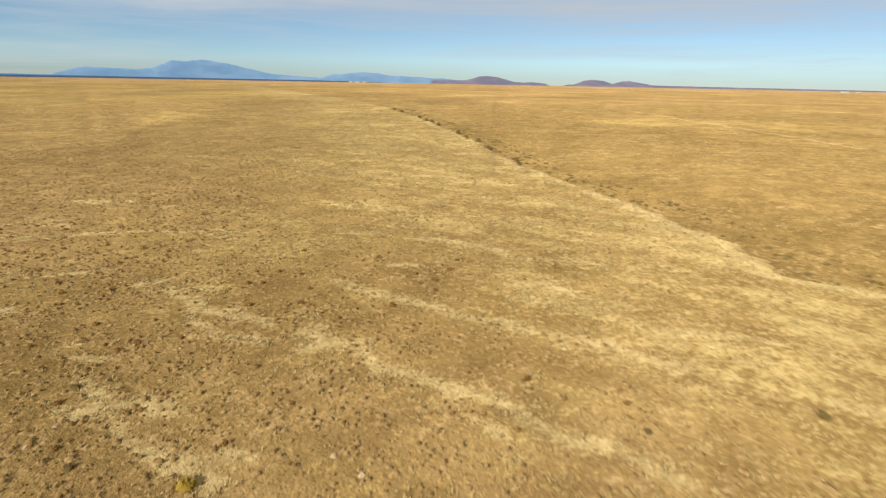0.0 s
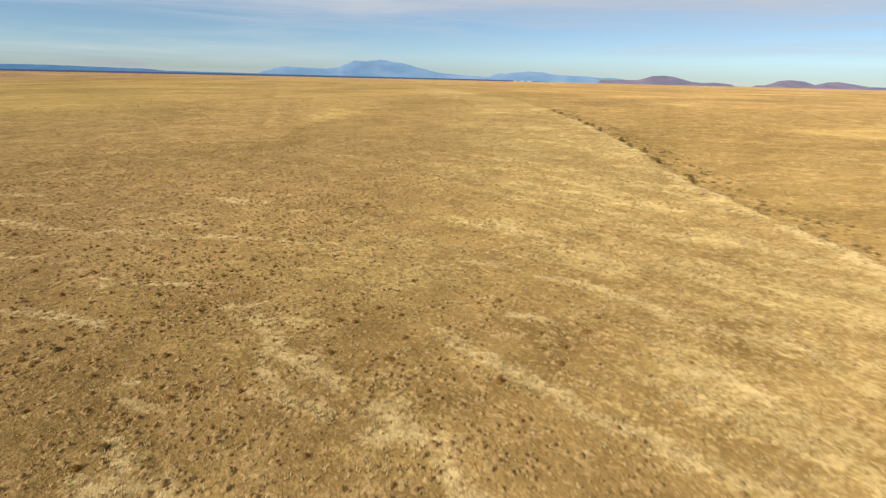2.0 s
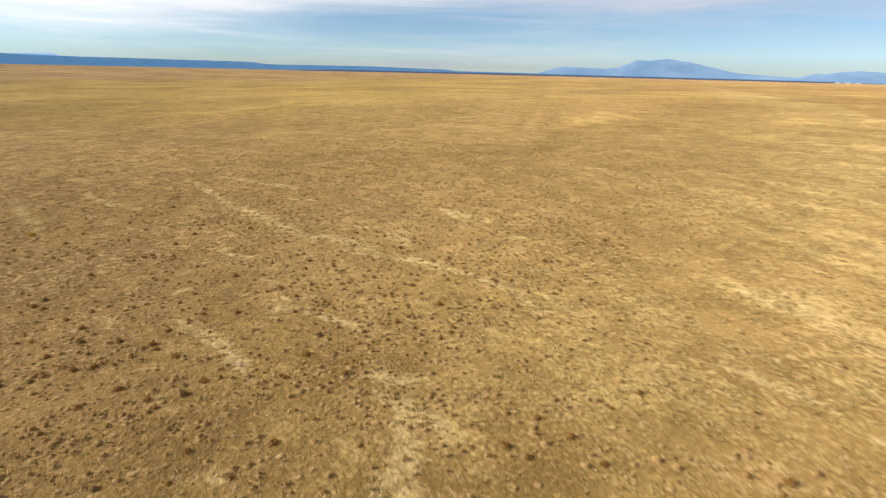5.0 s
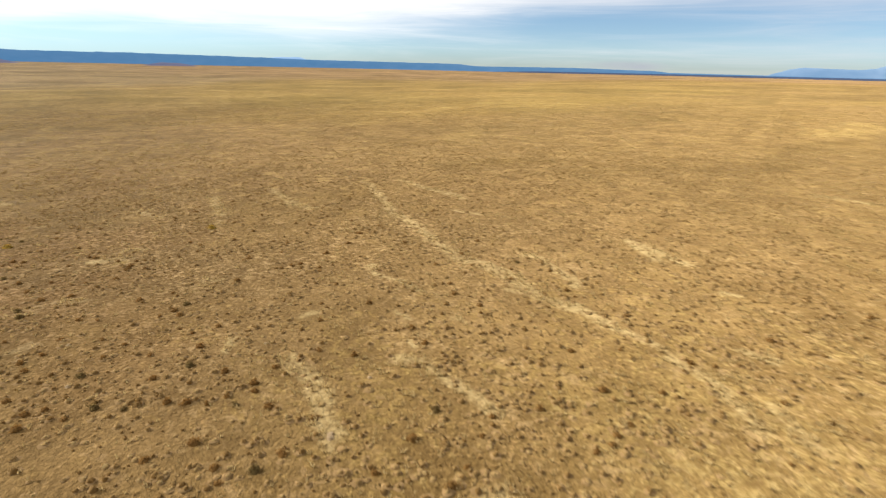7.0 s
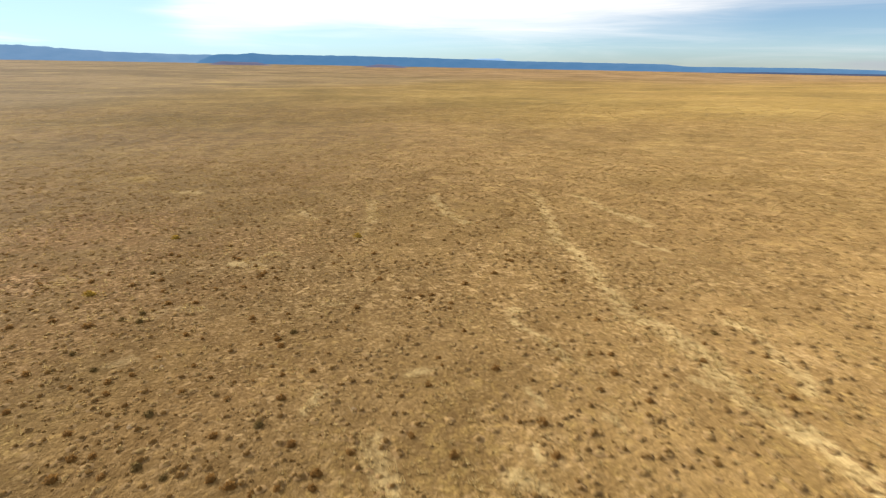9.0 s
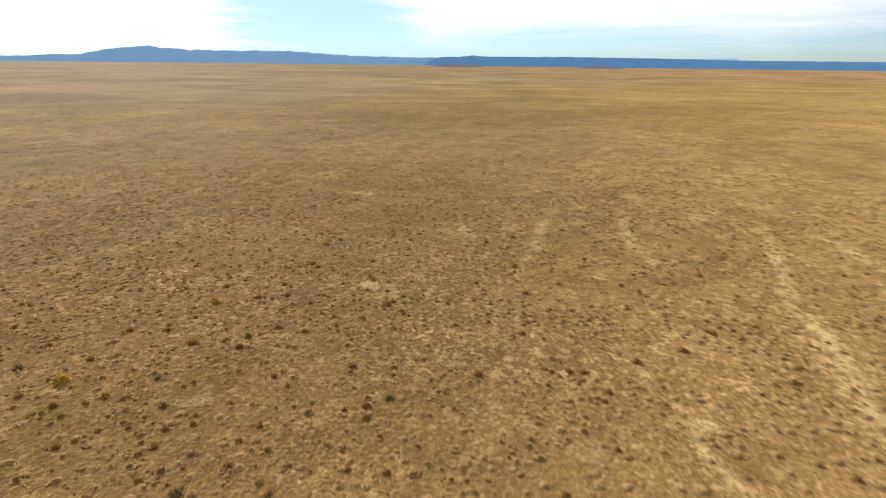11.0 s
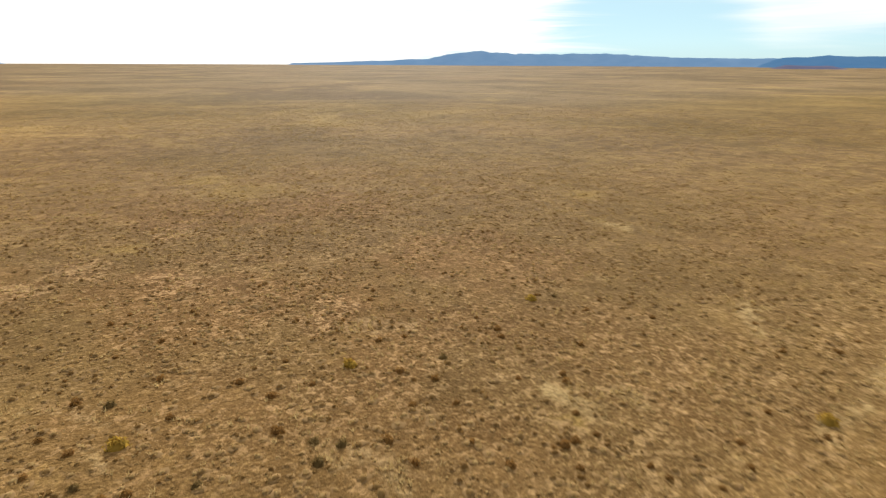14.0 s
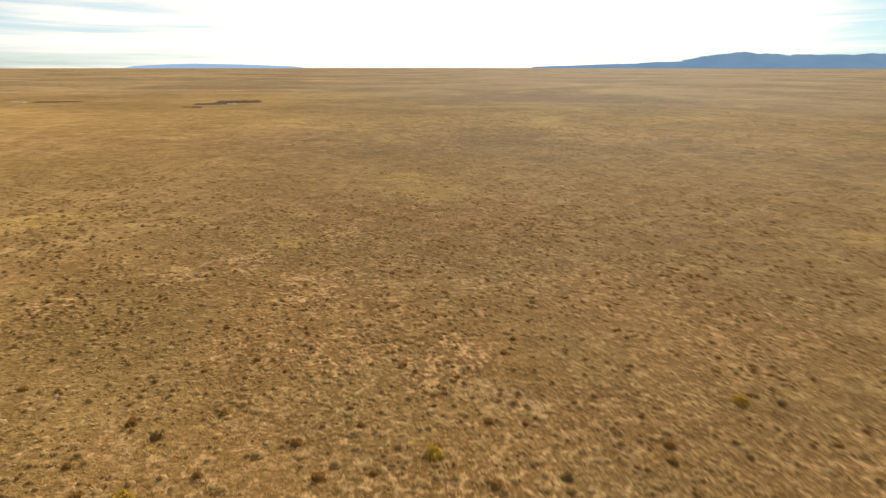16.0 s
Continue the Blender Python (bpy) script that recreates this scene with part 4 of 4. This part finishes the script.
SHRUBS_HOLLOW = [(-61.3, -3.0), (-65.4, 12.7), (-58.6, 10.0), (-54.0, 14.3), (-60.1, 20.5), (-66.2, 15.6), (-75.0, 20.9), (-65.9, 21.3),
    (-65.2, 23.0), (-66.9, 22.5), (-68.9, 26.2), (-72.6, 6.6), (-71.9, 10.6), (-77.3, 14.7), (-78.7, 29.2), (-77.9, 31.1),
    (-75.9, 30.4), (-91.9, 21.3), (-96.1, 34.9), (-81.6, 37.8), (-87.3, 39.8), (-72.4, 29.6)]
SHRUBS_SOUTH = [(-61.8, 8.8), (-47.2, -12.0), (-68.8, 12.3), (-83.6, 18.6), (-82.9, 19.6), (-75.5, 13.9), (-92.4, 17.5), (-81.5, 16.7),
    (-77.3, 19.1), (-73.9, 18.6)]
GOLD_AT = [(-71.8, 15.7), (-58.0, 14.6), (-12.8, 22.6), (-89.0, 39.4), (-90.4, 16.5)]
STONES_AT = [(-23.2, 25.5), (-22.8, 27.4), (9.6, 36.5), (-37.9, 43.2), (-50.7, 28.8), (-43.1, 47.2), (-51.2, 41.5), (-50.7, 28.7),
    (-52.4, 4.0), (-48.7, -7.4), (-57.6, 27.7), (-54.0, 16.7), (-38.2, 43.3), (-30.7, 39.3), (38.8, 57.2), (-5.7, 24.9),
    (-3.9, 23.4)]

brown = [shrub("desert_shrub", DARK, "low dark brown desert shrub on bare soil", 0.66, 0.27, 70, "dark shrubs on the plain") for _ in range(4)]
grey = [shrub("desert_shrub", SAGE, "low grey-green sage shrub on bare soil", 0.74, 0.3, 80, "dark shrubs on the plain") for _ in range(2)]
for spots in (SHRUBS_NORTH, SHRUBS_RISE, SHRUBS_MIDDLE, SHRUBS_FLAT, SHRUBS_WEST, SHRUBS_HOLLOW, SHRUBS_SOUTH):
    plant(brown + brown + brown + grey[:2], spots, 0.6, 1.05)
more = rng.random((420, 2)) * np.array([95.0, 75.0]) + np.array([-105.0, -5.0])
more = more[in_plan(more[:, 0], more[:, 1])][:140]
plant(brown, [(float(q[0]), float(q[1])) for q in more], 0.45, 0.9)
plant([shrub("rabbitbrush", GOLD, "rounded yellow rabbitbrush on brown soil", 0.95, 0.42, 110, "yellow brush on the plain") for _ in range(2)], GOLD_AT, 0.75, 1.1)
lip_y = (96, 104, 128, 150, 158, 171, 186, 205, 214, 228, 236, 251, 268, 290, 306)
plant([shrub("bank_shrub", SAGE, "dark green shrub rooted at the lip of the dry wash", 1.5, 1.0, 130, "shrubs along the wash") for _ in range(3)],
      [(float(np.interp(q, BANK_Y, BANK_X)) + 0.8 + 1.4 * rng.random(), q) for q in lip_y], 0.7, 1.5)
plant([stone("pale weathered stone half sunk in soil") for _ in range(3)], STONES_AT, 0.25, 0.48)


# ---- far stockyard and buildings ----
def bank(name, label, start, end, wide, tall, mat, seed):
    """A long heap of earth between two places."""
    n, m = 40, 9
    t, c = np.meshgrid(np.linspace(0, 1, n), np.linspace(-1, 1, m))
    dx, dy = end[0] - start[0], end[1] - start[1]
    long = math.hypot(dx, dy)
    x = start[0] + dx * t - dy / long * wide * c
    y = start[1] + dy * t + dx / long * wide * c
    ends = smooth(t, 0, 0.1) * (1 - smooth(t, 0.9, 1))
    z = height(x.ravel(), y.ravel()).reshape(x.shape) - 0.1 + (tall * (1 - c * c) * ends * (0.75 + 0.5 * rough(x, y, 4, seed, 3)))
    me = sheet(name, np.stack([x, y, z], -1).reshape(-1, 3), grid_faces(m, n), mat, rough(x, y, 2, seed + 1, 3).ravel())
    return tagged(new(name, me), label, "earth bank")


bank("earth_bank", "dark earth bank of a stock pond", (-24, -350), (-50, -353), 4, 1.0, EARTH, 61)
bank("earth_bank", "dark earth bank of a stock pond", (-36, -368), (-68, -371), 5, 1.5, EARTH, 62)
bank("spoil_heap", "pale heap of dug earth on the plain", (90, -398), (81, -396), 2.4, 0.9, LIME, 63)
bank("earth_bank", "low dark earth bank beside a pale heap", (78, -398), (48, -398), 3, 0.9, EARTH, 64)


def block(name, sx, sy, sz, mat, parent, at=(0, 0, 0), bevel=0.03, label=""):
    """A bevelled block standing on its base."""
    bm = bmesh.new()
    bmesh.ops.create_cube(bm, size=1)
    for v in bm.verts:
        v.co = Vector((v.co.x * sx, v.co.y * sy, (v.co.z + 0.5) * sz))
    bmesh.ops.bevel(bm, geom=bm.edges[:], offset=bevel, segments=1, affect="EDGES")
    me = bpy.data.meshes.new(name)
    bm.to_mesh(me), bm.free()
    me.materials.append(mat)
    ob = new(name, me)
    ob.parent, ob.location = parent, at
    return tagged(ob, label)


def ground_at(x, y):
    return float(height(np.array([float(x)]), np.array([float(y)]))[0])


fence = tagged(new("corral_fence"), "short run of weathered corral fence with dark posts", "fence")
fence.matrix_basis = pose(-28, -310, ground_at(-28, -310), 0, 0, -14)
for i in range(9):
    block("post", 0.22, 0.22, 1.35 if i % 3 else 1.6, POST, fence, (-5.2 + 1.3 * i, 0.15 * math.sin(i * 2.1), -0.1), 0.03)
block("rail", 5.2, 0.08, 0.2, POST, fence, (2.6 - 5.2, 0.2, 0.85), 0.02)
block("rail", 5.2, 0.08, 0.2, POST, fence, (2.6 - 5.2, 0.2, 0.4), 0.02)
for x in (-46.5, -49.5):
    trough = tagged(new("water_trough"), "small white stock trough beside an earth bank", "trough", "stock troughs")
    trough.matrix_basis = pose(x, -345, ground_at(x, -345), 0, 0, 10)
    block("tank", 1.8, 0.9, 0.9, CLEAN, trough, (0, 0, 0), 0.06)
    block("water", 1.3, 0.6, 0.02, TIN, trough, (0, 0, 0.902), 0.005)


def shed(x, y, turn, long, deep, tall, group="far buildings"):
    """A low white farm building with a tin roof."""
    root = tagged(new("farm_building"), "low white farm building with a grey tin roof", "building", group)
    root.matrix_basis = pose(x, y, ground_at(x, y) - 0.2, 0, 0, turn)
    block("wall", long, deep, tall, WHITE, root)
    bm = bmesh.new()
    a, b, h = long / 2 + 0.5, deep / 2 + 0.5, tall * 0.45
    for px, py, pz in ((-a, -b, 0), (a, -b, 0), (a, b, 0), (-a, b, 0), (-a, 0, h), (a, 0, h)):
        bm.verts.new((px, py, pz + tall))
    bm.verts.ensure_lookup_table()
    for f in ((0, 1, 5, 4), (2, 3, 4, 5), (0, 4, 3), (1, 2, 5), (3, 2, 1, 0)):
        bm.faces.new([bm.verts[i] for i in f])
    me = bpy.data.meshes.new("roof")
    bm.to_mesh(me), bm.free()
    me.materials.append(TIN)
    new("roof", me).parent = root
    block("door", 3.0, 0.1, tall * 0.75, POST, root, (long * 0.2, -deep / 2 - 0.08, 0.1))


shed(1500, 2080, -36, 22, 8, 3.2)
shed(1535, 2060, -30, 10, 7, 2.8)
for i, d in enumerate((0, 45, 95)):
    shed(-640 + d, 3900 - d * 0.1, 9 + 7 * i, 24 + 8 * (i % 2), 10, 4)
